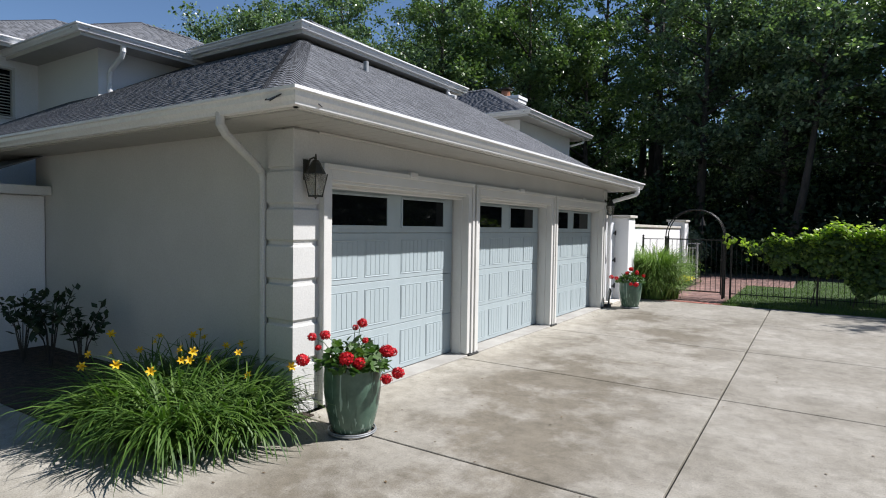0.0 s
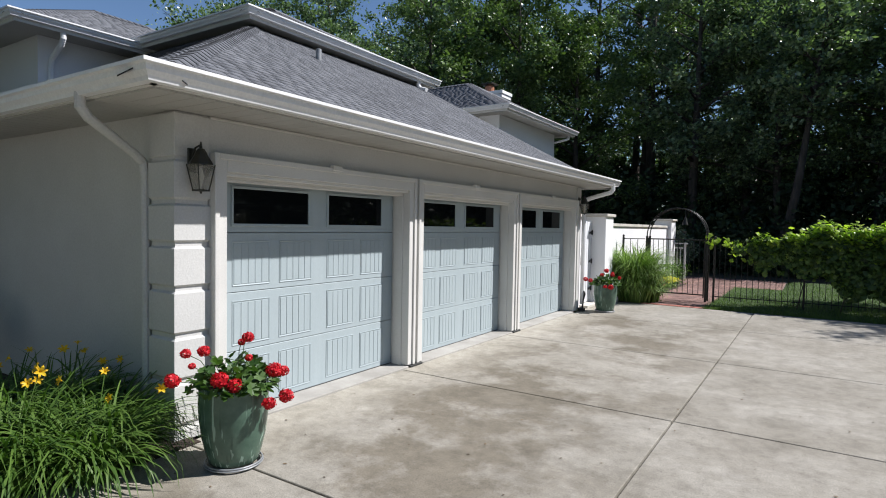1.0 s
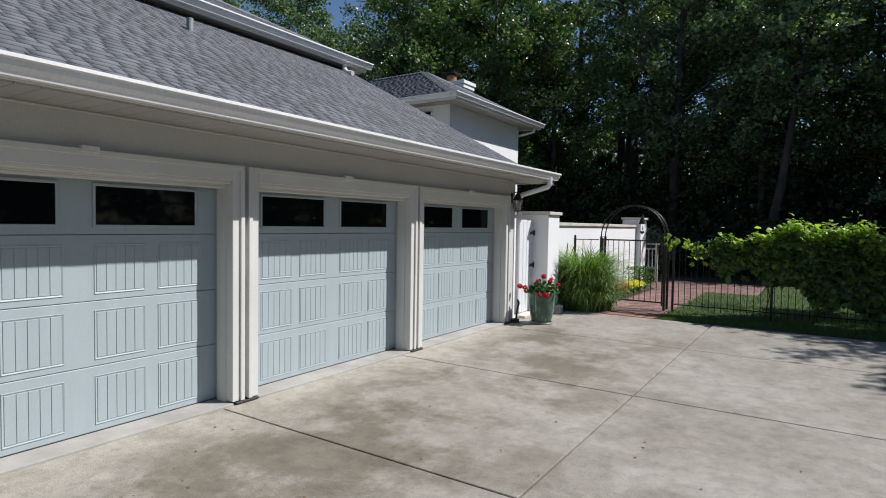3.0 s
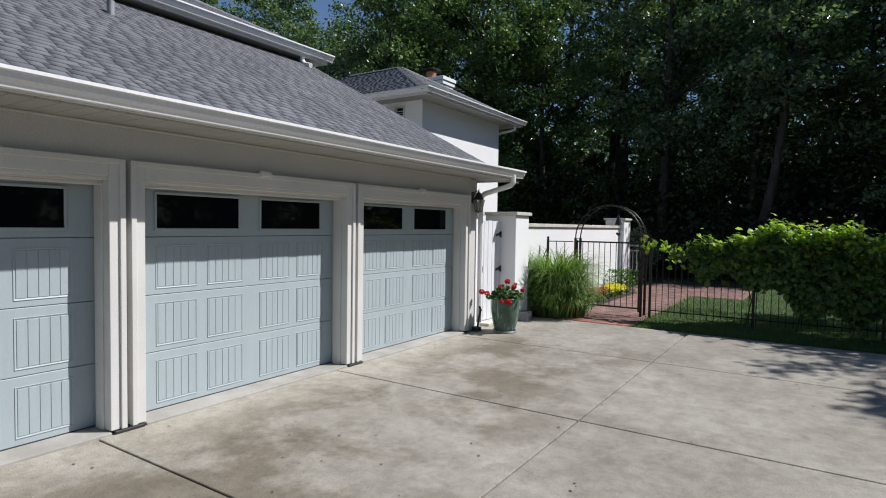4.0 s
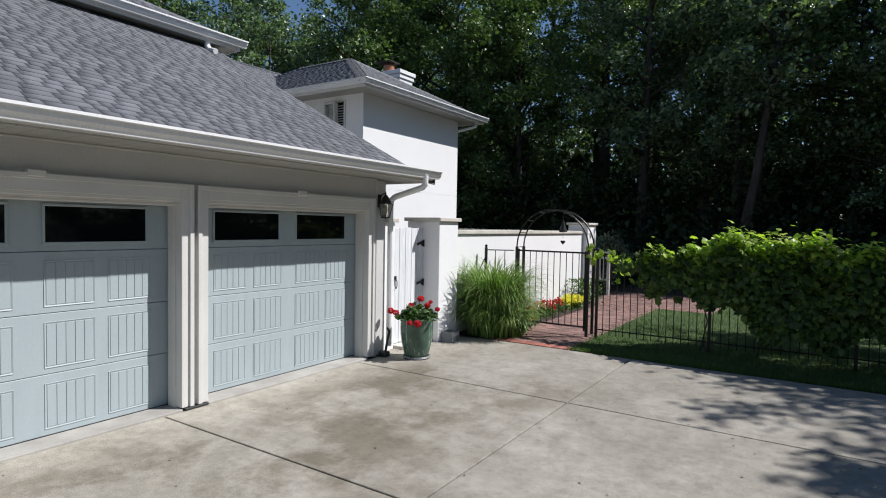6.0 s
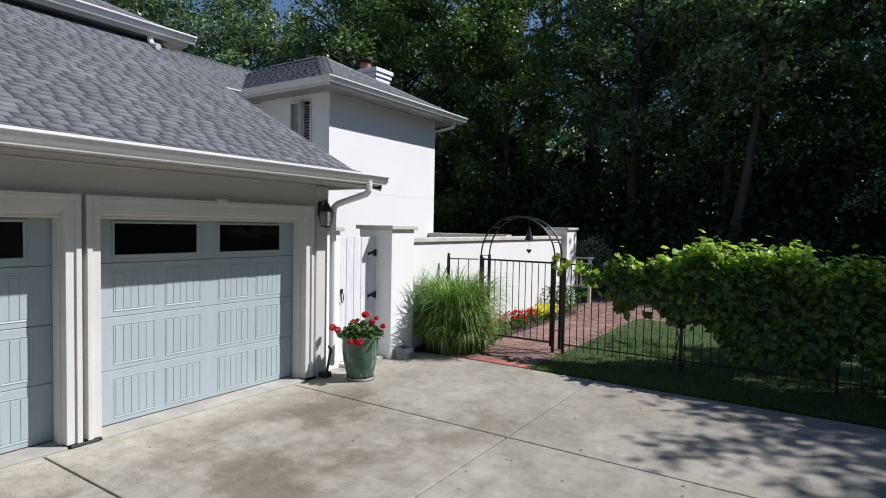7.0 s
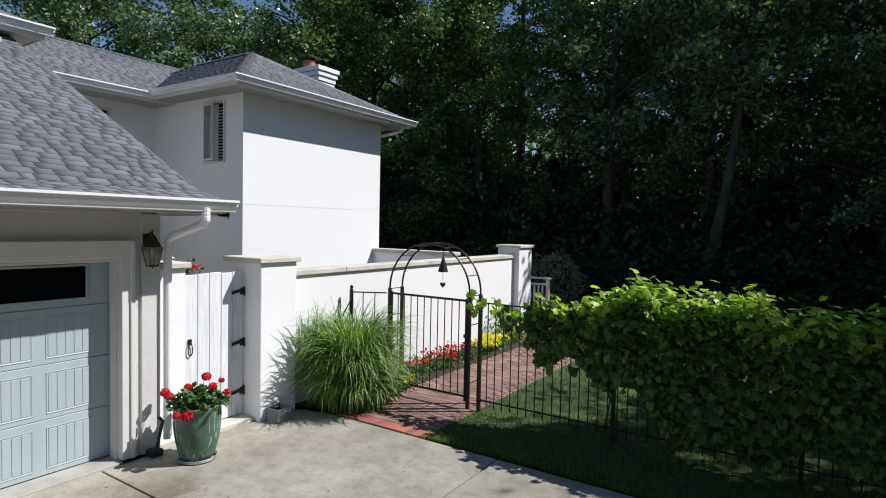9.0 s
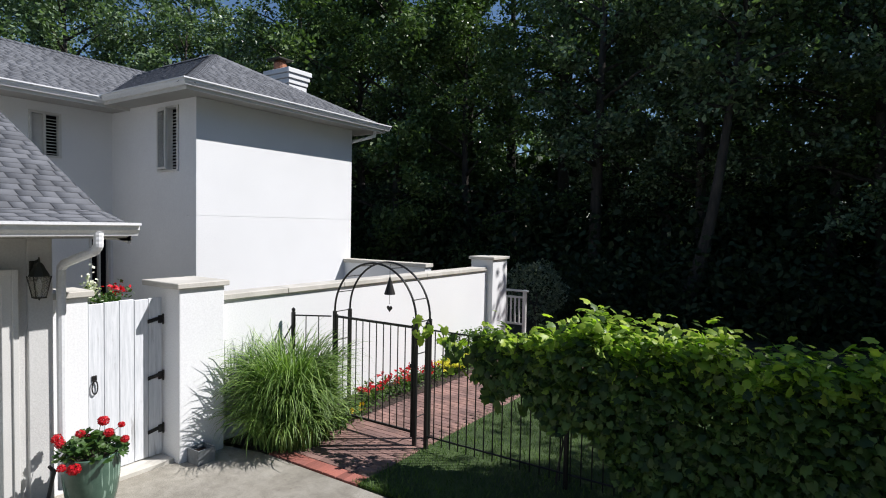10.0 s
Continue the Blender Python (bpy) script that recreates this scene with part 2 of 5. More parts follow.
PETAL_YELLOW = leaf_mat("yellow_petal", (0.75, 0.42, 0.01), (0.85, 0.58, 0.03), trans=0.3)
PETAL_PALE = leaf_mat("pale_yellow_petal", (0.75, 0.62, 0.05), (0.85, 0.75, 0.12), trans=0.3)
PETAL_WHITE = leaf_mat("white_petal", (0.7, 0.7, 0.62), (0.8, 0.8, 0.75), trans=0.3)

# ---- building helpers ----


def whole(o):
    m = o.matrix_basis.copy()
    while o.parent:
        m = o.parent.matrix_basis @ o.matrix_parent_inverse @ m
        o = o.parent
    return m


def mesh_from(name, bm, material):
    me = bpy.data.meshes.new(name)
    bm.to_mesh(me)
    bm.free()
    me.materials.append(material)
    return me


def part(name, bm, material, parent=None, label="", smooth=False):
    """Links a bmesh (in world metres) as one mesh object under a thing or a part."""
    me = bm if isinstance(bm, bpy.types.Mesh) else mesh_from(name, bm, material)
    if smooth:
        me.polygons.foreach_set("use_smooth", [True] * len(me.polygons))
    ob = new(name, me)
    if parent:
        ob.parent = parent
        ob.matrix_parent_inverse = whole(parent).inverted()
    if label:
        tagged(ob, label)
    return ob


def thing(name, at, label, category, group="", kind=""):
    ob = new(name)
    ob.empty_display_size = 0.2
    ob.location = at
    return tagged(ob, label, category, group, kind)


def box(bm, x0, x1, y0, y1, z0, z1, bevel=0.0):
    vs = [bm.verts.new((x, y, z)) for x in (x0, x1) for y in (y0, y1) for z in (z0, z1)]
    fs = [bm.faces.new([vs[i] for i in f]) for f in ((0, 1, 3, 2), (4, 6, 7, 5), (0, 4, 5, 1), (2, 3, 7, 6), (0, 2, 6, 4), (1, 5, 7, 3))]
    if bevel:
        es = list({e for f in fs for e in f.edges})
        bmesh.ops.bevel(bm, geom=es, offset=bevel, segments=2 if bevel > 0.008 else 1, affect="EDGES", profile=0.5)
    return bm


def boxes(*rows, bevel=0.0):
    bm = bmesh.new()
    for r in rows:
        box(bm, *r, bevel=bevel)
    return bm


def tube(bm, pts, r, sides=8, caps=True):
    """A round bar along points; r a number or one radius for each point."""
    pts = [Vector(p) for p in pts]
    rs = r if isinstance(r, (list, tuple)) else [r] * len(pts)
    rings, up = [], None
    for i, p in enumerate(pts):
        d = (pts[min(i + 1, len(pts) - 1)] - pts[max(i - 1, 0)]).normalized()
        side = d.cross(Vector((0, 0, 1)) if abs(d.z) < 0.95 else Vector((1, 0, 0))).normalized() if up is None else (up - up.dot(d) * d).normalized()
        up = side
        other = d.cross(side)
        rings.append([bm.verts.new(p + rs[i] * (math.cos(a) * side + math.sin(a) * other)) for a in (2 * math.pi * k / sides for k in range(sides))])
    for a, b in zip(rings, rings[1:]):
        for k in range(sides):
            bm.faces.new((a[k], a[(k + 1) % sides], b[(k + 1) % sides], b[k]))
    if caps and sides > 2:
        bm.faces.new(rings[0][::-1])
        bm.faces.new(rings[-1])
    return bm


def tubes(*lines, sides=8):
    bm = bmesh.new()
    for pts, r in lines:
        tube(bm, pts, r, sides)
    return bm


def lathe(bm, profile, sides=40, at=(0, 0, 0)):
    rings = [[bm.verts.new((at[0] + r * math.cos(2 * math.pi * k / sides), at[1] + r * math.sin(2 * math.pi * k / sides), at[2] + z)) for k in range(sides)] for r, z in profile]
    for a, b in zip(rings, rings[1:]):
        for k in range(sides):
            bm.faces.new((a[k], a[(k + 1) % sides], b[(k + 1) % sides], b[k]))
    return bm


def extrude(bm, profile, a, b, out, mitre=0.0):
    """A closed profile of (outward, up) pairs swept from a to b; out: the horizontal outward direction; mitre: 1 cuts the first end at 45 degrees."""
    a, b, out = Vector(a), Vector(b), Vector(out)
    back = (a - b).normalized() * mitre
    ends = [[bm.verts.new(p + out * u + q * u + Vector((0, 0, v))) for u, v in profile] for p, q in ((a, back), (b, back * 0))]
    n = len(profile)
    for k in range(n):
        bm.faces.new((ends[0][k], ends[0][(k + 1) % n], ends[1][(k + 1) % n], ends[1][k]))
    bm.faces.new(ends[0][::-1])
    bm.faces.new(ends[1])
    return bm


def arrays_mesh(name, verts, size, material, faces=None, second=None, which=()):
    """A mesh out of many alike pieces; verts: (pieces, size, 3); faces: index rows within one piece."""
    verts = np.asarray(verts, dtype=np.float32)
    count = len(verts)
    faces = faces or [tuple(range(size))]
    me = bpy.data.meshes.new(name)
    loops, starts, totals, at = [], [], [], 0
    base = (np.arange(count) * size)[:, None]
    per = sum(len(f) for f in faces)
    idx = (base + np.array([i for f in faces for i in f])[None]).ravel()
    lens = np.tile([len(f) for f in faces], count)
    st = np.concatenate([[0], np.cumsum(lens)[:-1]])
    me.vertices.add(count * size)
    me.vertices.foreach_set("co", verts.ravel())
    me.loops.add(len(idx))
    me.loops.foreach_set("vertex_index", idx.astype(np.int32))
    me.polygons.add(len(lens))
    me.polygons.foreach_set("loop_start", st.astype(np.int32))
    me.materials.append(material)
    if second:
        me.materials.append(second)
        me.polygons.foreach_set("material_index", np.tile([1 if k in which else 0 for k in range(len(faces))], count).astype(np.int32))
    me.update(calc_edges=True)
    me.validate()
    return me


def flat_poly(bm, pts):
    return bm.faces.new([bm.verts.new(p) for p in pts])


def slab_poly(bm, pts, drop):
    """A polygon with thickness straight down."""
    top = [bm.verts.new(p) for p in pts]
    low = [bm.verts.new((p[0], p[1], p[2] - drop)) for p in pts]
    bm.faces.new(top)
    bm.faces.new(low[::-1])
    for k in range(len(pts)):
        j = (k + 1) % len(pts)
        bm.faces.new((top[k], low[k], low[j], top[j]))
    return bm


# K-style gutter section: back, floor, bent front, rolled lip
GUTTER_SECTION = [(0.0, 0.0), (0.0, -0.125), (0.062, -0.125), (0.070, -0.100), (0.096, -0.068), (0.098, -0.030), (0.128, -0.024), (0.128, 0.0), (0.112, 0.0), (0.112, -0.014), (0.012, -0.014), (0.012, 0.0)]


def gutter(a, b, out, parent, mitre=0.0):
    return part("gutter", extrude(bmesh.new(), GUTTER_SECTION, a, b, out, mitre), GUTTER, parent, "white enamelled metal gutter")


# shingles: thin wedge tabs in courses over a roof face
TAB_FACES = [(0, 1, 2, 3), (0, 4, 5, 1), (1, 5, 6, 2), (4, 0, 3, 7)]


def shingle_tabs(poly, along, rise, exposure=0.145, width=0.33, seed=1):
    """Tabs (8 corners each) over a plane polygon; along: eave direction, rise: direction up the slope."""
    rng = random.Random(seed)
    o, u, v = Vector(poly[0]), Vector(along).normalized(), Vector(rise).normalized()
    n = u.cross(v).normalized()
    if n.z < 0:
        n = -n
    pts = [((Vector(p) - o).dot(u), (Vector(p) - o).dot(v)) for p in poly]
    vmin, vmax = min(p[1] for p in pts), max(p[1] for p in pts)
    out, row = [], 0
    t = vmin
    while t < vmax - 0.01:
        mid = min(t + exposure * 0.5, vmax - 0.005)
        xs = []
        for (a0, b0), (a1, b1) in zip(pts, pts[1:] + pts[:1]):
            if (b0 - mid) * (b1 - mid) < 0:
                xs.append(a0 + (a1 - a0) * (mid - b0) / (b1 - b0))
        if len(xs) >= 2:
            lo, hi = min(xs), max(xs)
            s = lo - (row * 0.37 % 1) * width
            while s < hi:
                w = width * rng.uniform(0.45, 1.25)
                s0, s1 = max(s, lo), min(s + w - 0.006, hi)
                if s1 - s0 > 0.02:
                    lift = 0.005 + rng.choice((0.0, 0.0, 0.0, 0.001))
                    top = min(t + exposure + 0.03, vmax)
                    skew = rng.uniform(-0.003, 0.003)
                    a, b = o + u * (s0 + skew) + v * t, o + u * (s1 + skew) + v * t
                    c, d = o + u * s1 + v * top, o + u * s0 + v * top
                    out.append([a + n * lift, b + n * lift, c + n * 0.001, d + n * 0.001, a, b, c, d])
                s += w
        t += exposure
        row += 1
    return out


def tabs_mesh(name, tabs, material=None):
    return arrays_mesh(name, [[tuple(p) for p in t] for t in tabs], 8, material or SHINGLE, TAB_FACES, SHINGLE_EDGE, (1, 2, 3))


def hip_caps(a, b, w=0.17, step=0.15, drop=0.55):
    """Saddle-shaped cap tabs up a hip or along a ridge from a to b."""
    a, b = Vector(a), Vector(b)
    d = (b - a)
    side = d.cross(Vector((0, 0, 1))).normalized()
    length, d = d.length, d.normalized()
    n = side.cross(d).normalized()
    if n.z < 0:
        n = -n
    out = []
    s = 0.0
    while s < length - 0.05:
        e = min(s + step + 0.03, length)
        lo, hi = 0.030, 0.020
        rows = []
        for q, up in ((s, lo), (e, hi)):
            c = a + d * q
            rows.append([c - side * w - Vector((0, 0, w * drop)) + n * up, c - side * w * 0.4 - Vector((0, 0, w * drop * 0.22)) + n * up, c + side * w * 0.4 - Vector((0, 0, w * drop * 0.22)) + n * up, c + side * w - Vector((0, 0, w * drop)) + n * up])
        low = [p - n * 0.010 for p in rows[0]]
        out.append(rows[0] + rows[1] + low)
        s += step
    return out


CAP_FACES = [(0, 1, 5, 4), (1, 2, 6, 5), (2, 3, 7, 6), (8, 9, 1, 0), (9, 10, 2, 1), (10, 11, 3, 2)]


def caps_mesh(name, caps, material=None):
    return arrays_mesh(name, [[tuple(p) for p in c] for c in caps], 12, material or SHINGLE, CAP_FACES, SHINGLE_EDGE, (3, 4, 5))

# ---- ground ----
ground_bm = bmesh.new()
flat_poly(ground_bm, [(-400, -400, -0.06), (400, -400, -0.06), (400, 400, -0.06), (-400, 400, -0.06)])
ground = tagged(part("ground", ground_bm, SOIL), "dark woodland soil ground under the trees", "ground", kind="structure")
lawn_bm = bmesh.new()
slab_poly(lawn_bm, [(-2.02, 15.2, 0.0), (14, 15.4, 0.0), (22, 25.5, 0.0), (-0.6, 24.5, 0.0), (-0.75, 21.0, 0.0), (-1.98, 21.0, 0.0)], 0.08)
lawn = tagged(part("lawn", lawn_bm, GRASSBASE), "mown green lawn beyond the concrete drive", "lawn", kind="structure")
bed_bm = bmesh.new()
slab_poly(bed_bm, [(-14, 2.7, 0.01), (-5.3, 2.75, 0.01), (-4.35, 2.95, 0.01), (-3.95, 3.5, 0.01), (-4.0, 4.2, 0.01), (-14, 4.2, 0.01)], 0.1)
tagged(part("mulch_bed", bed_bm, MULCH), "dark bark mulch bed along the side wall", "flower bed", kind="structure")
bed2 = bmesh.new()
slab_poly(bed2, [(-4.2, 14.95, 0.0), (-3.42, 15.14, 0.0), (-3.42, 21.7, 0.0), (-4.2, 21.7, 0.0)], 0.1)
tagged(part("mulch_bed", bed2, MULCH), "mulched flower bed along the white garden wall", "flower bed", kind="structure")

# ---- garage ----
FRONT, DOORX = -4.18, -4.365
OPENINGS = [(4.50, 7.06), (7.34, 9.90), (10.18, 12.74)]
garage = thing("garage", (-6.5, 8.6, 0), "cream stucco three-car garage with grey shingle roof", "garage", kind="structure")
front_rows, y = [], 4.13
for a, b in OPENINGS:
    front_rows.append((FRONT - 0.3, FRONT, y, a, 0, 2.2))
    y = b
front_rows += [(FRONT - 0.3, FRONT, y, 13.15, 0, 2.2), (FRONT - 0.3, FRONT, 4.13, 13.15, 2.2, 2.60)]
for r in front_rows:
    part("wall_east", boxes(r), STUCCO, garage)
part("wall_south", boxes((-9.05, FRONT - 0.3, 4.13, 4.40, -0.05, 2.60)), STUCCO, garage)
part("wall_north", boxes((-9.05, FRONT - 0.3, 12.85, 13.15, 0, 2.58)), STUCCO, garage)
part("wall_west", boxes((-9.35, -9.05, 4.13, 13.15, 0, 2.58)), STUCCO, garage)
part("floor", boxes((-9.05, FRONT - 0.3, 4.4, 12.85, -0.05, 0.0)), SAND, garage)

# quoins on the south-east corner, with drafted joints
zs = [0.0, 0.11, 0.47, 0.83, 1.20, 1.55, 1.885, 2.225]
for z0, z1 in zip(zs, zs[1:]):
    bm = bmesh.new()
    box(bm, -4.50, -4.145, 4.07, 4.385, z0 + (0.016 if z0 else 0), z1 - 0.016)
    top = [e for e in bm.edges if all(abs(v.co.z - (z1 - 0.016)) < 1e-4 for v in e.verts) or all(abs(v.co.z - (z0 + 0.016)) < 1e-4 for v in e.verts)]
    bmesh.ops.bevel(bm, geom=top, offset=0.018, segments=1, affect="EDGES")
    part("quoin_block", bm, STUCCO, garage)
part("quoin_core", boxes((-4.485, -4.165, 4.09, 4.37, 0, 2.58)), STUCCO, garage)
part("pilaster_head", boxes((-4.50, -4.15, 4.075, 4.38, 2.235, 2.57), bevel=0.006), STUCCO, garage)
part("pilaster", boxes((-4.45, -4.15, 12.955, 13.165, 0.0, 2.57), bevel=0.008), STUCCO, garage)

# door surrounds: outer board, back band and inner stop, with a keystone block each
for k, (a, b) in enumerate(OPENINGS):
    surround = part("door_surround", boxes((-4.20, -4.10, a - 0.115, a + 0.01, 0.03, 2.29), (-4.20, -4.10, b - 0.01, b + 0.115, 0.03, 2.29), (-4.20, -4.10, a + 0.01, b - 0.01, 2.145, 2.29), bevel=0.004), TRIM, garage, "cream painted door surround")
    part("back_band", boxes((-4.10, -4.08, a - 0.118, a - 0.07, 0.03, 2.293), (-4.10, -4.08, b + 0.07, b + 0.118, 0.03, 2.293), (-4.10, -4.08, a - 0.07, b + 0.07, 2.245, 2.293), bevel=0.004), TRIM, surround)
    part("door_stop", boxes((-4.33, -4.20, a - 0.01, a + 0.022, 0.02, 2.18), (-4.33, -4.20, b - 0.022, b + 0.01, 0.02, 2.18), (-4.33, -4.20, a, b, 2.10, 2.16), bevel=0.004), TRIM, surround)
    part("head_moulding", boxes((-4.20, -4.125, a + 0.01, b - 0.01, 2.115, 2.147), (-4.30, -4.20, a + 0.02, b - 0.02, 2.075, 2.10), bevel=0.005), TRIM, surround)
    c = (a + b) / 2
    part("keystone", boxes((-4.12, -4.06, c - 0.065, c + 0.065, 2.262, 2.318), bevel=0.006), TRIM, surround)
    part("sill", boxes((-4.5, -4.085, a + 0.005, b - 0.005, -0.03, 0.022), bevel=0.006), SILL, garage, "pale worn concrete door sill")
for y in (7.20, 10.04):
    part("post_base", boxes((-4.19, -4.07, y - 0.125, y + 0.125, 0.0, 0.026), bevel=0.004), RUBBER, garage, "thin black post foot")

# sectional garage doors
PANEL_SPANS = [(-1.065, -0.65), (-0.53, -0.115), (0.115, 0.53), (0.65, 1.065)]
SECTIONS = [0.025, 0.565, 1.10, 1.64, 2.17]


def planks_mesh():
    """A pressed panel about its own middle: a sloping rim all round and five grooved boards; x is outward."""
    bm = bmesh.new()
    w, h, rim, high = 0.415, 0.40, 0.012, 0.006
    outer = [(-w / 2, -h / 2), (w / 2, -h / 2), (w / 2, h / 2), (-w / 2, h / 2)]
    inner = [(-w / 2 + rim, -h / 2 + rim), (w / 2 - rim, -h / 2 + rim), (w / 2 - rim, h / 2 - rim), (-w / 2 + rim, h / 2 - rim)]
    foot = [(y * 1.012, z * 1.012) for y, z in outer]
    rings = [[bm.verts.new((x, y, z)) for y, z in r] for x, r in ((0.0004, foot), (high, outer), (0.0008, inner))]
    for a, b in zip(rings, rings[1:]):
        for k in range(4):
            bm.faces.new((a[k], a[(k + 1) % 4], b[(k + 1) % 4], b[k]))
    n, wide = 5, w - 2 * rim - 0.006
    for k in range(n):
        y0 = -wide / 2 + k * wide / n
        box(bm, 0, 0.0045, y0 + 0.002, y0 + wide / n - 0.002, -h / 2 + rim + 0.003, h / 2 - rim - 0.003, bevel=0.0016)
    return mesh_from("panel", bm, DOORPAINT)


PLANKS = planks_mesh()


def garage_door(centre):
    d = thing("garage_door", (DOORX, centre, 0.02), "closed blue-grey sectional garage door with two dark windows", "garage door", "garage doors")
    for k, (z0, z1) in enumerate(zip(SECTIONS, SECTIONS[1:])):
        s = part("section", boxes((DOORX - 0.045, DOORX, centre - 1.29, centre + 1.29, z0 + 0.002, z1 - 0.003), bevel=0.004), DOORPAINT, d)
        if k < 3:
            for a, b in PANEL_SPANS:
                p = part("panel", PLANKS, DOORPAINT, s)
                p.matrix_basis = pose(DOORX, centre + 0.03 + (a + b) / 2, (z0 + z1) / 2 - 0.012)
        else:
            for a, b in ((-1.03, -0.135), (0.155, 1.035)):
                ya, yb = centre + a, centre + b
                win = part("window", boxes((DOORX - 0.002, DOORX + 0.016, ya - 0.022, yb + 0.022, 2.033, 2.058), (DOORX - 0.002, DOORX + 0.016, ya - 0.022, yb + 0.022, 1.695, 1.72), (DOORX - 0.002, DOORX + 0.016, ya - 0.022, ya, 1.72, 2.033), (DOORX - 0.002, DOORX + 0.016, yb, yb + 0.022, 1.72, 2.033), bevel=0.003), DOORPAINT, s)
                part("pane", boxes((DOORX + 0.001, DOORX + 0.004, ya, yb, 1.72, 2.033)), GLASS, win, "dark reflecting glass")
    part("bottom_seal", boxes((DOORX - 0.04, DOORX + 0.004, centre - 1.28, centre + 1.28, 0.014, 0.028)), RUBBER, d)
    return d


for a, b in OPENINGS:
    garage_door((a + b) / 2 + 0.01)

# ---- roofs ----
S = 0.538
EAVE, FLARE, TOP = (-3.585, 2.71), (-4.14, 2.85), (-8.75, 2.85 + S * 4.61)
YS, YF, YT = 3.50, 3.87, 3.87 + 4.61
RAKE = 13.62
roof = thing("garage_roof", (-6, 8, 2.6), "grey asphalt shingle hip roof over the garage", "roof", kind="structure")
WEST = -13.5
ce, cf, ct = (EAVE[0], YS + 0.085, EAVE[1]), (FLARE[0], YF, FLARE[1]), (TOP[0], YT, TOP[1])
east_low = [ce, (EAVE[0], RAKE, EAVE[1]), (FLARE[0], RAKE, FLARE[1]), cf]
east_up = [cf, (FLARE[0], RAKE, FLARE[1]), (TOP[0], RAKE - 0.25, TOP[1]), ct]
south_low = [(WEST, YS + 0.085, EAVE[1]), ce, cf, (WEST, YF, FLARE[1])]
south_up = [(WEST, YF, FLARE[1]), cf, ct, (WEST, YT, TOP[1])]
deck = bmesh.new()
for p in (east_low, east_up, south_low, south_up):
    slab_poly(deck, p, 0.06)
part("roof_deck", deck, ROOFDECK, roof)
tabs_near, tabs_far = [], []
for poly, along, rise, seed in ((east_low, (0, 1, 0), (FLARE[0] - EAVE[0], 0, FLARE[1] - EAVE[1]), 3), (east_up, (0, 1, 0), (-1, 0, S), 4), (south_low, (1, 0, 0), (0, YF - YS - 0.085, FLARE[1] - EAVE[1]), 5), (south_up, (1, 0, 0), (0, 1, S), 6)):
    for t in shingle_tabs(poly, along, rise, 0.127, 0.24, seed):
        near = t[0].x > -6.1 and t[0].y > 9.0 and len(tabs_near) < 300
        (tabs_near if near else tabs_far).append(t)
tagged(part("shingles", tabs_mesh("shingles", tabs_far), SHINGLE, roof), kind="stuff")
tagged(part("hip_caps", caps_mesh("hip_caps", hip_caps(ce, cf, 0.20) + hip_caps(cf, ct, 0.20)), SHINGLE, roof), kind="stuff")
part("fascia", boxes((EAVE[0] - 0.03, EAVE[0] + 0.0, YS + 0.08, RAKE, 2.60, 2.70), (WEST, EAVE[0], YS + 0.08, YS + 0.11, 2.60, 2.70), (TOP[0], EAVE[0], RAKE - 0.03, RAKE, 2.56, 2.66)), TRIM, roof)
gutter((EAVE[0] + 0.001, YS + 0.079, 2.735), (EAVE[0] + 0.001, RAKE + 0.03, 2.735), (1, 0, 0), roof, 1.0)
gutter((EAVE[0] + 0.001, YS + 0.079, 2.735), (WEST, YS + 0.079, 2.735), (0, -1, 0), roof, 1.0)
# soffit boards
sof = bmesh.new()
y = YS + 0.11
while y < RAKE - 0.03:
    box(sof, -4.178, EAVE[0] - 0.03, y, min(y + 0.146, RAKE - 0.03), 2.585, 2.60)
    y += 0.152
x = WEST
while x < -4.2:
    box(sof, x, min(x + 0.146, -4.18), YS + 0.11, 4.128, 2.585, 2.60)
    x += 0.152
part("soffit", sof, SOFFIT, roof, "cream painted soffit boards, eave shade put into the colour")
part("soffit_bead", boxes((-4.178, -4.150, 4.39, 12.95, 2.565, 2.584), bevel=0.004), TRIM, roof)
rb = bmesh.new()
slab_poly(rb, [(EAVE[0], RAKE - 0.03, EAVE[1] - 0.062), (EAVE[0], RAKE - 0.008, EAVE[1] - 0.062), (FLARE[0], RAKE - 0.008, FLARE[1] - 0.064), (FLARE[0], RAKE - 0.03, FLARE[1] - 0.064)], 0.12)
slab_poly(rb, [(FLARE[0], RAKE - 0.03, FLARE[1] - 0.064), (FLARE[0], RAKE - 0.008, FLARE[1] - 0.064), (TOP[0], RAKE - 0.258, TOP[1] - 0.066), (TOP[0], RAKE - 0.28, TOP[1] - 0.066)], 0.12)
part("barge_board", rb, TRIM, roof)
gb = bmesh.new()
fa, fb = [[gb.verts.new((x, yy, z)) for x, z in ((FRONT - 0.3, 2.582), (TOP[0], 2.582), (TOP[0], TOP[1] - 0.1), (FRONT - 0.3, 2.80))] for yy in (12.9, 13.15)]
gb.faces.new(fa)
gb.faces.new(fb[::-1])
for k in range(4):
    gb.faces.new((fa[k], fb[k], fb[(k + 1) % 4], fa[(k + 1) % 4]))
part("gable_wall", gb, STUCCO, garage)


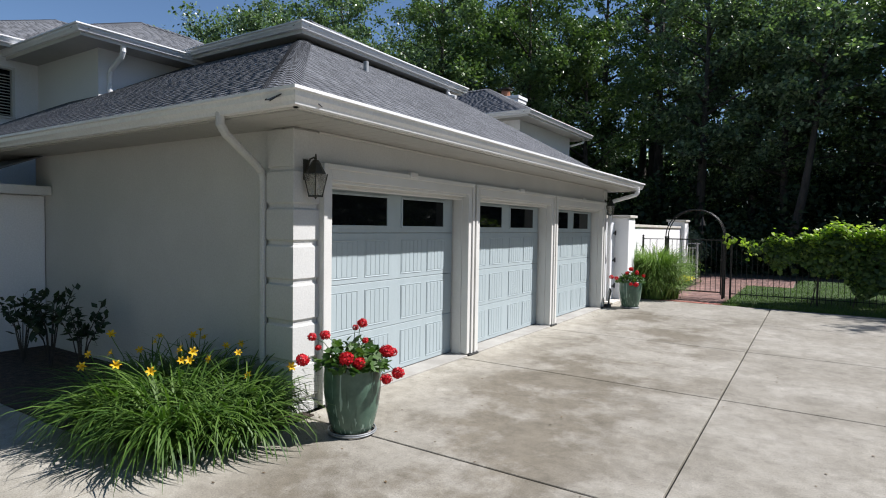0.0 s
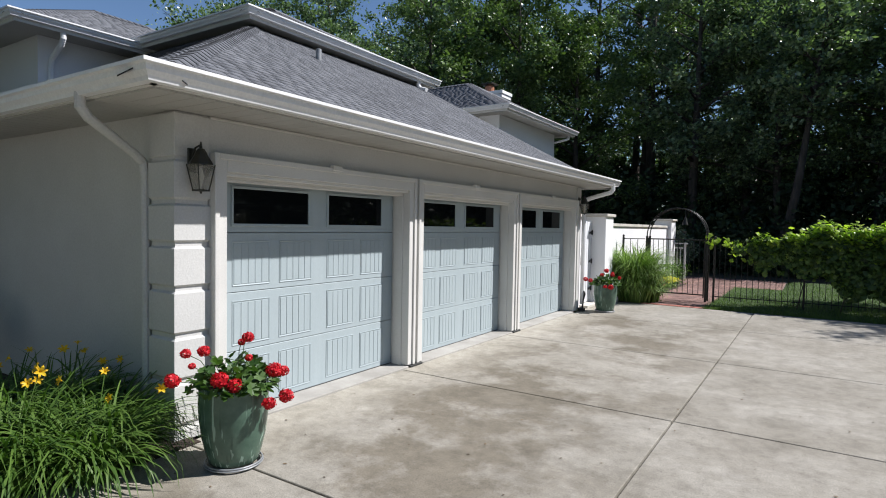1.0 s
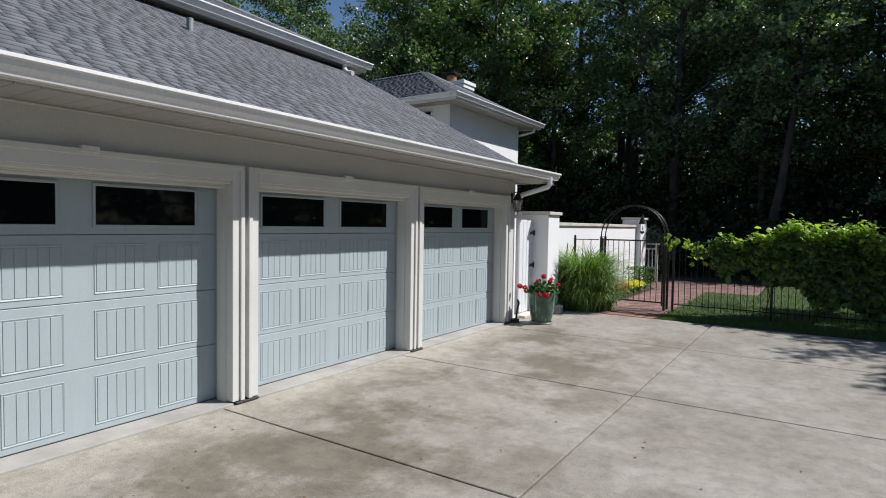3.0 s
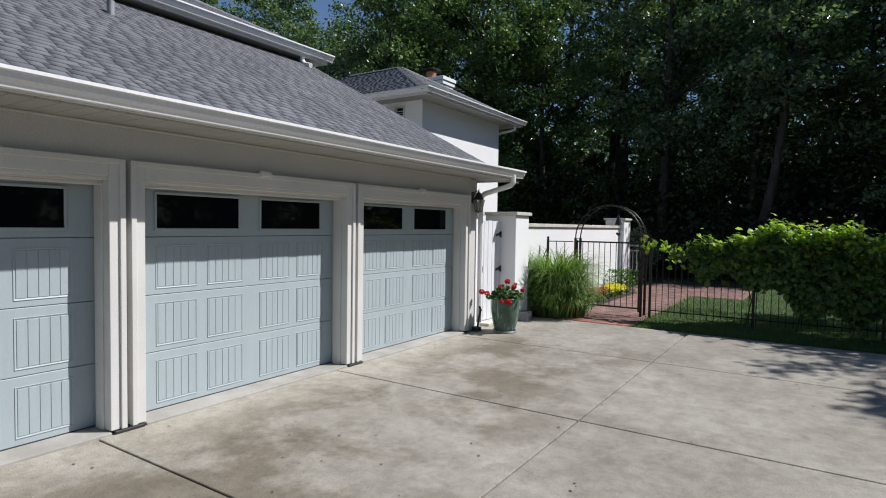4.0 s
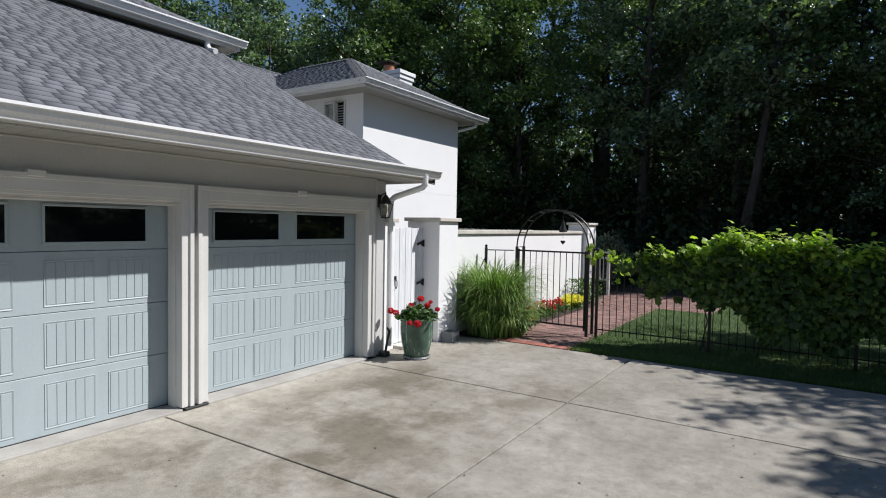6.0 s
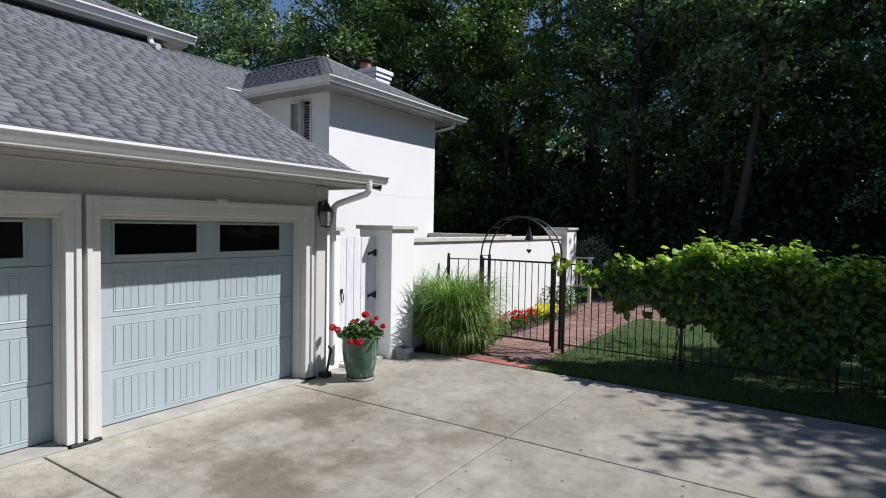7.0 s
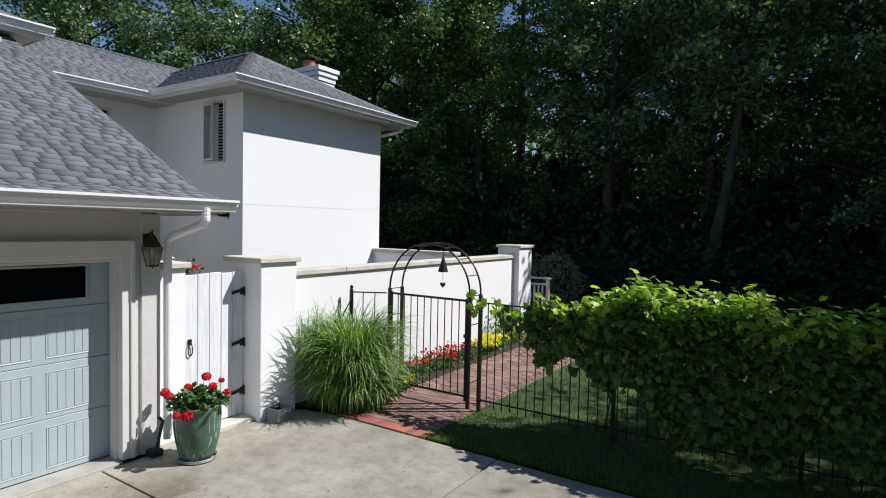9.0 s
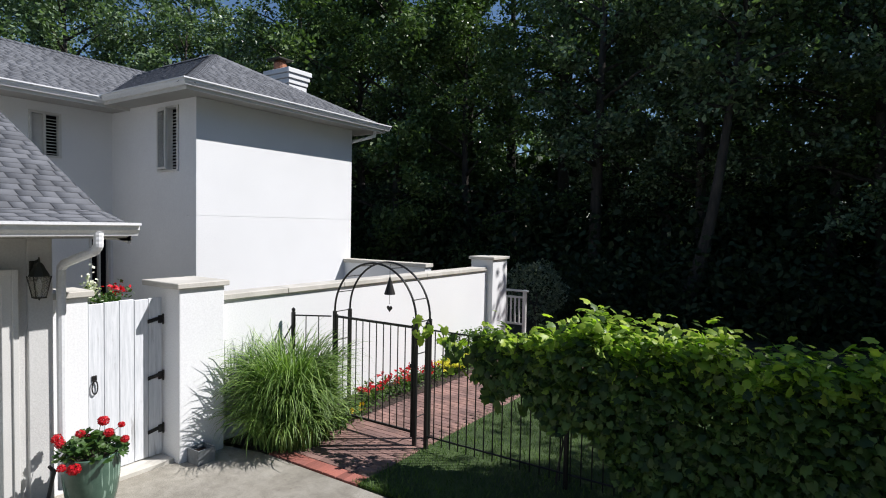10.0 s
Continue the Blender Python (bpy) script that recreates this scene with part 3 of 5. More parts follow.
def hip_roof(name, label, x0, x1, y0, y1, z, slope, ridge_along, seed, faces="ESWN", gutters="ES", ridge=None):
    """A hip roof on the eave rectangle; faces that carry shingles, gutters by side."""
    r = thing(name, ((x0 + x1) / 2, (y0 + y1) / 2, z), label, "roof", kind="structure")
    if ridge_along == "y":
        h = (x1 - x0) / 2
        a, b = ((x0 + x1) / 2, y0 + h, z + slope * h), ((x0 + x1) / 2, y1 - h, z + slope * h)
        polys = {"E": [(x1, y0, z), (x1, y1, z), b, a], "W": [(x0, y1, z), (x0, y0, z), a, b], "S": [(x0, y0, z), (x1, y0, z), a], "N": [(x1, y1, z), (x0, y1, z), b]}
    else:
        h = (y1 - y0) / 2
        a, b = (x0 + h, (y0 + y1) / 2, z + slope * h), (x1 - h, (y0 + y1) / 2, z + slope * h)
        polys = {"S": [(x0, y0, z), (x1, y0, z), b, a], "N": [(x1, y1, z), (x0, y1, z), a, b], "E": [(x1, y0, z), (x1, y1, z), b], "W": [(x0, y1, z), (x0, y0, z), a]}
    if ridge:
        move = {a: ridge[0], b: ridge[1]}
        polys = {k: [move.get(q, q) for q in p] for k, p in polys.items()}
        a, b = ridge
    eaves = {"E": (0, 1, 0), "W": (0, -1, 0), "S": (1, 0, 0), "N": (-1, 0, 0)}
    dirs = {}
    for k, p in polys.items():
        d = Vector(p[2]) - Vector(p[1])
        u = Vector(eaves[k])
        dirs[k] = (eaves[k], tuple(d - u * d.dot(u)))
    bm = bmesh.new()
    tabs, caps = [], []
    for k, p in polys.items():
        flat_poly(bm, p)
        if k in faces:
            tabs += shingle_tabs(p, *dirs[k], 0.13, 0.26, seed + ord(k))
    part("roof_deck", bm, ROOFDECK, r)
    for c, e in (((x1, y0, z), b if ridge_along == "x" else a), ((x1, y1, z), b), ((x0, y0, z), a), ((x0, y1, z), a if ridge_along == "x" else b), (a, b)):
        if (Vector(c) - Vector(e)).length > 0.3:
            caps += hip_caps(c, e, 0.16)
    tagged(part("shingles", tabs_mesh("shingles", tabs), SHINGLE, r), kind="stuff")
    tagged(part("hip_caps", caps_mesh("hip_caps", caps), SHINGLE, r), kind="stuff")
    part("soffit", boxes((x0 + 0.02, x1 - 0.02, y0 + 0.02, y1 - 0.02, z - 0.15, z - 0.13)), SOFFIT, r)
    part("fascia", boxes((x0, x1, y0, y0 + 0.025, z - 0.17, z - 0.005), (x0, x1, y1 - 0.025, y1, z - 0.17, z - 0.005), (x1 - 0.025, x1, y0 + 0.025, y1 - 0.025, z - 0.17, z - 0.005), (x0, x0 + 0.025, y0 + 0.025, y1 - 0.025, z - 0.17, z - 0.005)), TRIM, r)
    if "E" in gutters:
        gutter((x1 + 0.001, y0 - 0.001, z + 0.02), (x1 + 0.001, y1 + 0.1, z + 0.02), (1, 0, 0), r, 1.0 if "S" in gutters else 0.0)
    if "S" in gutters:
        gutter((x1 + 0.001, y0 - 0.001, z + 0.02), (x0, y0 - 0.001, z + 0.02), (0, -1, 0), r, 1.0)
    return r


wing_roof = hip_roof("wing_roof", "grey shingle hip roof over the white wing", -15.5, -7.80, 16.84, 22.55, 5.35, 0.505, "x", 20, ridge=((-12.7, 19.35, 6.84), (-10.6, 19.35, 6.84)))
upper_roof = hip_roof("upper_roof", "grey shingle hip roof above the garage roof", -15.5, -8.27, 8.0, 13.72, 5.40, 0.505, "x", 40)
main_roof = hip_roof("main_roof", "grey shingle roof over the main house", -17.3, -10.80, 9.5, 24.0, 5.31, 0.49, "y", 60, gutters="E")
south_roof = hip_roof("south_roof", "grey shingle hip roof over the projecting bay", -16.6, -11.70, 5.80, 12.0, 5.31, 0.50, "y", 80)
far_roof = hip_roof("far_roof", "grey shingle roof over the far bay", -21.0, -14.35, 4.55, 12.5, 5.46, 0.50, "y", 90)

# ---- house walls ----
house = thing("house", (-12, 14, 0), "white stucco two-storey house behind the garage", "house", kind="structure")


def punched(axis, face, thick, a0, a1, z0, z1, holes):
    """Boxes of a wall with rectangular holes (a0, a1, z0, z1), side by side along the wall."""
    rows, at = [], a0
    for h0, h1, hz0, hz1 in sorted(holes):
        rows += [(at, h0, z0, z1), (h0, h1, z0, hz0), (h0, h1, hz1, z1)]
        at = h1
    rows.append((at, a1, z0, z1))
    lo, hi = min(face, face + thick), max(face, face + thick)
    return boxes(*[(lo, hi, p, q, r, s) if axis == "x" else (p, q, lo, hi, r, s) for p, q, r, s in rows])


for r in ((-8.64, -8.34, 17.39, 21.84, 2.870, 5.22), (-8.64, -8.34, 17.39, 21.84, -0.05, 2.858), (-8.62, -8.345, 17.40, 21.83, 2.85, 2.88)):
    part("wing_wall_east", boxes(r), STUCCO_WHITE, house)
part("wing_wall_south", punched("y", 17.39, 0.3, -11.88, -8.64, -0.05, 5.22, [(-9.66, -8.93, 3.76, 5.10)]), STUCCO_WHITE, house)
part("wing_wall_north", boxes((-11.3, -8.64, 21.54, 21.84, -0.05, 5.22)), STUCCO_WHITE, house)
part("main_wall_east", punched("x", -11.58, -0.3, 8.6, 17.39, -0.05, 5.18, [(15.74, 16.34, 4.03, 4.97), (16.88, 17.33, 0.9, 2.41)]), STUCCO_WHITE, house)
part("upper_wall", boxes((-11.3, -8.85, 8.55, 8.80, 3.0, 5.28), (-9.1, -8.85, 8.80, 13.15, 3.0, 5.28), (-11.3, -8.85, 13.15, 13.4, 3.0, 5.28)), STUCCO_WHITE, house)
part("south_bay_wall", boxes((-12.6, -12.3, 6.4, 8.2, 2.5, 5.2), (-16.2, -12.6, 6.4, 6.7, 2.5, 5.2)), STUCCO_WHITE, house)
part("far_bay_wall", punched("x", -14.95, -0.3, 5.1, 6.4, 0, 5.4, [(5.30, 5.95, 3.9, 5.0)]), STUCCO_WHITE, house)
part("far_bay_front", boxes((-20.4, -15.25, 5.1, 5.4, 0, 5.4)), STUCCO_WHITE, house)
part("entry_wall", boxes((-9.95, -9.06, 3.30, 4.12, -0.05, 2.05), (-20, -9.95, 3.30, 3.6, -0.05, 2.05), bevel=0.01), STUCCO_WHITE, house)
part("entry_fascia", boxes((-20, -8.85, 3.16, 4.12, 2.055, 2.175), bevel=0.01), TRIM, house)
er = bmesh.new()
slab_poly(er, [(-20, 3.14, 2.20), (-8.83, 3.14, 2.20), (-9.05, 4.10, 2.60), (-20, 4.10, 2.60)], 0.02)
part("entry_roof", er, SHINGLE, house, "dark shingle lean-to roof edge")


def casement(name, label, x0, x1, z0, z1, y, open_sash=True):
    w = tagged(part(name, boxes((x0, x1, y - 0.03, y + 0.10, z1 - 0.05, z1), (x0, x1, y - 0.05, y + 0.10, z0, z0 + 0.045), (x0, x0 + 0.05, y - 0.03, y + 0.10, z0 + 0.045, z1 - 0.05), (x1 - 0.05, x1, y - 0.03, y + 0.10, z0 + 0.045, z1 - 0.05), bevel=0.004), TRIM), label, "window", kind="structure")
    part("pane", boxes((x0 + 0.05, x1 - 0.05, y + 0.09, y + 0.098, z0 + 0.045, z1 - 0.05)), GLASS, w, "dark glass")
    # pale panel added in place of the grey light reflected by the pane
    part("pane_panel", boxes((x0 + 0.055, (x0 + x1) / 2 + 0.04, y + 0.060, y + 0.066, z0 + 0.05, z1 - 0.055)), SLATS, w, "pale panel added to lighten the left pane")
    for k in range(int((z1 - z0 - 0.14) / 0.065)):
        z = z0 + 0.08 + k * 0.065
        sl = bmesh.new()
        slab_poly(sl, [((x0 + x1) / 2 + 0.05, y + 0.02, z), (x1 - 0.055, y + 0.02, z), (x1 - 0.055, y + 0.07, z + 0.035), ((x0 + x1) / 2 + 0.05, y + 0.07, z + 0.035)], 0.008)
        part("shutter_slat", sl, SLATS, w)
    if open_sash:
        s = bmesh.new()
        ww = (x1 - x0) * 0.62
        for a, b, c, d in ((0, ww, z0 + 0.05, z0 + 0.10), (0, ww, z1 - 0.10, z1 - 0.05), (0, 0.045, z0 + 0.10, z1 - 0.10), (ww - 0.045, ww, z0 + 0.10, z1 - 0.10)):
            box(s, a, b, -0.02, 0.02, c, d, bevel=0.003)
        bmesh.ops.transform(s, matrix=pose(x0 + 0.03, y - 0.05, 0, 0, 0, -10), verts=s.verts)
        sash = part("sash", s, TRIM, w, "open white casement sash")
        g = boxes((0.045, ww - 0.045, -0.004, 0.004, z0 + 0.10, z1 - 0.10))
        bmesh.ops.transform(g, matrix=pose(x0 + 0.03, y - 0.05, 0, 0, 0, -10), verts=g.verts)
        part("pane", g, CLEAR, sash)
    return w


casement("window_1", "open white casement window with inner shutters", -9.66, -8.93, 3.76, 5.10, 17.39)


def east_window(name, label, y0, y1, z0, z1, x, slats=True):
    w = tagged(part(name, boxes((x - 0.1, x + 0.03, y0, y1, z1 - 0.05, z1), (x - 0.1, x + 0.05, y0, y1, z0, z0 + 0.045), (x - 0.1, x + 0.03, y0, y0 + 0.05, z0 + 0.045, z1 - 0.05), (x - 0.1, x + 0.03, y1 - 0.05, y1, z0 + 0.045, z1 - 0.05), bevel=0.004), TRIM), label, "window", kind="structure")
    part("pane", boxes((x - 0.098, x - 0.09, y0 + 0.05, y1 - 0.05, z0 + 0.045, z1 - 0.05)), GLASS, w, "dark glass")
    # the same added pale panel, lightening the left pane
    if slats:
        part("pane_panel", boxes((x - 0.07, x - 0.064, y0 + 0.055, (y0 + y1) / 2 - 0.021, z0 + 0.05, z1 - 0.055)), SLATS, w, "pale panel added to lighten the left pane")
    part("mullion", boxes((x - 0.088, x, (y0 + y1) / 2 - 0.02, (y0 + y1) / 2 + 0.02, z0 + 0.046, z1 - 0.051)), TRIM, w)
    for k in range(int((z1 - z0 - 0.14) / 0.065) if slats else 0):
        z = z0 + 0.08 + k * 0.065
        part("shutter_slat", boxes((x - 0.07, x - 0.03, (y0 + y1) / 2 + 0.03, y1 - 0.06, z, z + 0.012)), SLATS, w)
    return w


east_window("window_2", "white framed upper window with inner shutters", 15.74, 16.34, 4.03, 4.97, -11.58)
east_window("window_3", "narrow white framed ground-floor window", 16.88, 17.33, 0.9, 2.41, -11.58, False)
east_window("window_4", "upper window of the far bay", 5.30, 5.95, 3.9, 5.0, -14.95)

# chimney with stepped bands and a copper cap
chimney = thing("chimney", (-10.9, 22.0, 5.5), "white stucco chimney with stepped bands and copper cap", "chimney")
part("stack", boxes((-11.35, -10.5, 21.6, 22.25, 5.0, 6.62)), STUCCO_WHITE, chimney)
for z, o in ((6.64, 0.03), (6.78, 0.07), (6.92, 0.11)):
    part("band", boxes((-11.35 - o, -10.5 + o, 21.6 - o, 22.25 + o, z, z + 0.125), bevel=0.008), STUCCO_WHITE, chimney)
part("flue", lathe(bmesh.new(), [(0.17, 7.04), (0.19, 7.10), (0.19, 7.30), (0.16, 7.34), (0.12, 7.38)], 16, (-11.15, 21.85, 0)), COPPER, chimney, "copper flue")
part("rain_cap", boxes((-11.42, -10.88, 21.58, 22.12, 7.385, 7.42), (-11.30, -11.0, 21.70, 22.0, 7.42, 7.45), bevel=0.006), BRONZE, chimney)

# ---- garden wall, pillars and white gate ----
garden_wall = thing("garden_wall", (-4.32, 18.3, 0), "white stucco garden wall with pale stone coping", "wall", kind="structure")
part("wall_body", boxes((-4.45, -4.20, 14.9, 21.8, -0.05, 1.78)), STUCCO_WHITE, garden_wall)
y = 14.97
while y < 21.7:
    part("coping_stone", boxes((-4.49, -4.16, y, min(y + 1.115, 21.74), 1.784, 1.855), bevel=0.006), STONECAP, garden_wall)
    y += 1.12
part("court_wall", boxes((-8.34, -5.75, 21.6, 21.84, -0.05, 1.76)), STUCCO_WHITE, garden_wall)
part("coping_stone", boxes((-8.34, -5.71, 21.56, 21.88, 1.764, 1.85), bevel=0.006), STONECAP, garden_wall)


def pillar(x0, x1, y0, y1, h, label):
    p = thing("pillar", ((x0 + x1) / 2, (y0 + y1) / 2, 0), label, "pillar", "garden wall pillars")
    part("shaft", boxes((x0, x1, y0, y1, -0.03, h - 0.065), bevel=0.012), STUCCO_WHITE, p)
    part("cap", boxes((x0 - 0.045, x1 + 0.045, y0 - 0.045, y1 + 0.045, h - 0.064, h), bevel=0.008), STONECAP, p, "pale cast stone cap")
    return p


pillar(-4.64, -3.985, 14.36, 14.94, 2.06, "wide white stucco pillar with stone cap beside the gate")
pillar(-4.62, -4.06, 21.81, 22.50, 2.08, "white stucco pillar with stone cap at the wall's end")
pillar(-4.62, -4.26, 13.18, 13.53, 2.03, "narrow white stucco pillar beside the garage corner")

gate = thing("garden_gate", (-4.31, 13.94, 0.03), "closed whitewashed weathered plank garden gate", "gate")
for k in range(5):
    y0 = 13.545 + k * 0.159
    part("board", boxes((-4.33, -4.30, y0 + 0.003, y0 + 0.156, 0.06 + 0.004 * (k % 2), 1.875 + 0.006 * ((k * 7) % 3)), bevel=0.004), GATEWOOD, gate)
for z in (0.35, 1.35):
    part("rail", boxes((-4.365, -4.332, 13.55, 14.335, z, z + 0.12)), GATEWOOD, gate)
for z in (0.36, 0.98, 1.63):
    hb = boxes((-4.299, -4.289, 14.29, 14.345, z - 0.045, z + 0.045), bevel=0.003)
    slab_poly(hb, [(-4.297, 14.29, z + 0.03), (-4.285, 14.29, z + 0.03), (-4.285, 14.17, z + 0.008), (-4.297, 14.17, z + 0.008)], 0.04)
    tube(hb, [(-4.285, 14.345, z - 0.06), (-4.285, 14.345, z + 0.06)], 0.011, 8)
    part("hinge", hb, IRON, gate, "black iron strap hinge")
ring = bmesh.new()
tube(ring, [(-4.28, 13.60 + 0.028 * math.cos(a), 1.00 + 0.07 * math.sin(a)) for a in (2 * math.pi * k / 18 for k in range(19))], 0.007, 6)
box(ring, -4.299, -4.285, 13.575, 13.625, 1.065, 1.125, bevel=0.004)
part("ring_handle", ring, IRON, gate, "black iron ring handle")
tagged(part("gate_step", boxes((-4.50, -4.08, 13.54, 14.355, -0.03, 0.05), bevel=0.008), STONECAP), "worn concrete step under the gate", "step", kind="structure")

# ---- downspouts and vents ----


def spout(name, pts, label, r=0.042, material=None):
    """Ribbed rectangular-looking downspout along a bent line."""
    bm = bmesh.new()
    fine = []
    for a, b in zip(pts, pts[1:]):
        a, b = Vector(a), Vector(b)
        n = max(2, int((b - a).length / 0.02)) if (b - a).length < 0.8 else 3
        fine += [a.lerp(b, k / n) for k in range(n)]
    fine.append(Vector(pts[-1]))
    rs = [r * (1.0 + (0.05 if k % 2 else 0.0)) for k in range(len(fine))]
    tube(bm, fine, rs, 10)
    return tagged(part(name, bm, material or GUTTER), label, "downspout")


spout("downspout", [(-4.44, 3.54, 2.64), (-4.44, 3.54, 2.54), (-4.45, 3.60, 2.47), (-4.54, 3.98, 2.26), (-4.56, 4.06, 2.20), (-4.56, 4.08, 2.10), (-4.56, 4.085, 0.05)], "cream metal downspout at the garage corner", 0.036, STUCCO)
spout("downspout", [(-3.53, 13.29, 2.64), (-3.53, 13.29, 2.52), (-3.57, 13.28, 2.47), (-4.02, 13.22, 2.34), (-4.09, 13.215, 2.29), (-4.10, 13.215, 2.20), (-4.10, 13.215, 0.12)], "white metal downspout by the gate pillar")
spout("downspout", [(-8.32, 13.05, 5.26), (-8.33, 13.05, 5.16), (-8.26, 13.05, 5.08), (-8.08, 13.05, 5.03)], "short white gutter outlet above the garage roof", 0.05)
spout("downspout", [(-11.75, 6.6, 5.2), (-11.75, 6.6, 5.05), (-11.82, 6.6, 4.95), (-12.2, 6.6, 4.75), (-12.26, 6.6, 4.6), (-12.26, 6.6, 4.2)], "cream metal downspout on the projecting bay", 0.05)
spout("downspout", [(-7.95, 22.3, 5.2), (-7.95, 22.28, 5.08), (-8.05, 22.15, 5.02), (-8.4, 21.9, 4.9)], "white metal downspout at the wing's eave", 0.04)
vent = tagged(part("vent_pipe", lathe(bmesh.new(), [(0.05, 4.40), (0.05, 4.74), (0.042, 4.745), (0.042, 4.6)], 16, (-7.33, 8.70, 0)), LEAD), "grey lead vent pipe on the garage roof", "vent pipe")

# ---- driveway slabs ----
drive = thing("driveway", (0, 8, 0), "stained pale concrete driveway in large slabs", "driveway", kind="structure")
drive_bm = bmesh.new()
flat_poly(drive_bm, [(-4.18, -8, -0.035), (14, -8, -0.035), (14, 15.12, -0.035), (-4.18, 15.12, -0.035)])
part("joint_bed", drive_bm, JOINT, drive)


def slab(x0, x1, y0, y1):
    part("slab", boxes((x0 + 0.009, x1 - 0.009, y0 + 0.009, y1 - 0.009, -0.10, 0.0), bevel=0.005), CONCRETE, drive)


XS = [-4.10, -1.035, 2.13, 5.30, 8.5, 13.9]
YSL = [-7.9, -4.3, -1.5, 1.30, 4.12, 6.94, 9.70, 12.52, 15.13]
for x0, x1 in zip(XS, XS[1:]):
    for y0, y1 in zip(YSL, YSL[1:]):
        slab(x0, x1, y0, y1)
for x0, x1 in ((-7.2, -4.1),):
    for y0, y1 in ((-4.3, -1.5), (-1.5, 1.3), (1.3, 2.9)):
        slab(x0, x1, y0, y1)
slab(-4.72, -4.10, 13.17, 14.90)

# ---- brick path ----
path = thing("brick_path", (-2.7, 18, 0), "red clay brick garden path through the gate", "path", kind="structure")
pb = bmesh.new()
flat_poly(pb, [(-3.42, 15.13, -0.012), (-2.0, 15.2, -0.012), (-2.0, 21.0, -0.012), (-3.42, 21.0, -0.012)])
flat_poly(pb, [(-3.95, 21.0, -0.0125), (-0.75, 21.0, -0.0125), (-0.75, 24.3, -0.0125), (-3.95, 24.3, -0.0125)])
part("sand_bed", pb, SAND, path)


def brick_mesh(lx, ly, material):
    return mesh_from("brick", boxes((-lx / 2, lx / 2, -ly / 2, ly / 2, -0.05, 0.0), bevel=0.004), material)


B_STRETCH, B_EDGE = brick_mesh(0.196, 0.094, BRICK), brick_mesh(0.094, 0.196, BRICK_RED)
rngb = random.Random(8)
x = -3.37
while x < -2.04:
    o = part("brick", B_EDGE, BRICK_RED, path)
    o.matrix_basis = pose(x, 15.25, 0.006 + rngb.uniform(-0.002, 0.002), rngb.uniform(-0.8, 0.8), rngb.uniform(-0.8, 0.8), rngb.uniform(-1, 1))
    x += 0.1
far_bricks, row, y, built = [], 0, 15.41, 0
while y < 24.2:
    lo, hi = (-3.40, -2.02) if y < 21 else (-3.93, -0.77)
    x = lo - (0.1 if row % 2 else 0.0)
    while x < hi - 0.03:
        a, b = max(x, lo), min(x + 0.2, hi)
        if b - a > 0.05:
            if built < 270 and b - a > 0.19:
                o = part("brick", B_STRETCH, BRICK, path)
                o.matrix_basis = pose((a + b) / 2, y, 0.004 + rngb.uniform(-0.003, 0.003), rngb.uniform(-0.8, 0.8), rngb.uniform(-0.8, 0.8), rngb.uniform(-0.6, 0.6))
                built += 1
            else:
                z = 0.004 + rngb.uniform(-0.003, 0.003)
                c = [(a + 0.003, y - 0.046), (b - 0.003, y - 0.046), (b - 0.003, y + 0.046), (a + 0.003, y + 0.046)]
                far_bricks.append([(p, q, z) for p, q in c] + [(p, q, z - 0.03) for p, q in c])
        x += 0.2
    y += 0.1
    row += 1
tagged(part("bricks", arrays_mesh("bricks", far_bricks, 8, BRICK_FAR, [(0, 1, 2, 3), (0, 4, 5, 1), (1, 5, 6, 2), (2, 6, 7, 3), (3, 7, 4, 0)]), BRICK_FAR, path), kind="stuff")

# ---- iron fence, arch and gate ----
FY = 16.38


def picket_mesh(z0, z1):
    return mesh_from("picket", tubes((((0, 0, z0), (0, 0, z1)), 0.0075), sides=6), IRON)


PICKET = picket_mesh(0.07, 1.49)


def fence_run(x0, x1, posts, label, y0=FY, y1=FY):
    f = thing("iron_fence", (x0, y0, 0), label, "fence", "garden fence")
    at = lambda x: y0 + (y1 - y0) * (x - x0) / (x1 - x0)
    for z in (0.16, 1.485):
        part("rail", tubes((((x0, y0, z), (x1, y1, z)), 0.011), sides=6), IRON, f)
    for x in posts:
        bm = boxes((x - 0.022, x + 0.022, at(x) - 0.022, at(x) + 0.022, -0.05, 1.53), bevel=0.003)
        lathe(bm, [(0.0, 1.595), (0.024, 1.575), (0.028, 1.555), (0.018, 1.535), (0.024, 1.53)], 12, (x, at(x), 0))
        part("post", bm, IRON, f)
    n = int((x1 - x0) / 0.116)
    for k in range(1, n):
        x = x0 + (x1 - x0) * k / n
        if min(abs(x - p) for p in posts) > 0.03:
            o = part("picket", PICKET, IRON, f)
            o.matrix_basis = pose(x, at(x), 0)
    return f


left = fence_run(-4.06, -3.60, [-4.06], "short black iron fence panel against the garden wall", 16.09, 16.36)
# dark bar in place of the slanting shadow on the garden wall
part("shadow_bar", tubes((((-4.06, 16.09, 1.38), (-4.17, 15.72, 0.75)), 0.010), sides=6), IRON, left)
fence_run(-1.99, 11.2, [-1.99, -0.17, 1.72, 3.6, 5.5, 7.4, 9.3, 11.2], "black iron picket fence overgrown by vines")

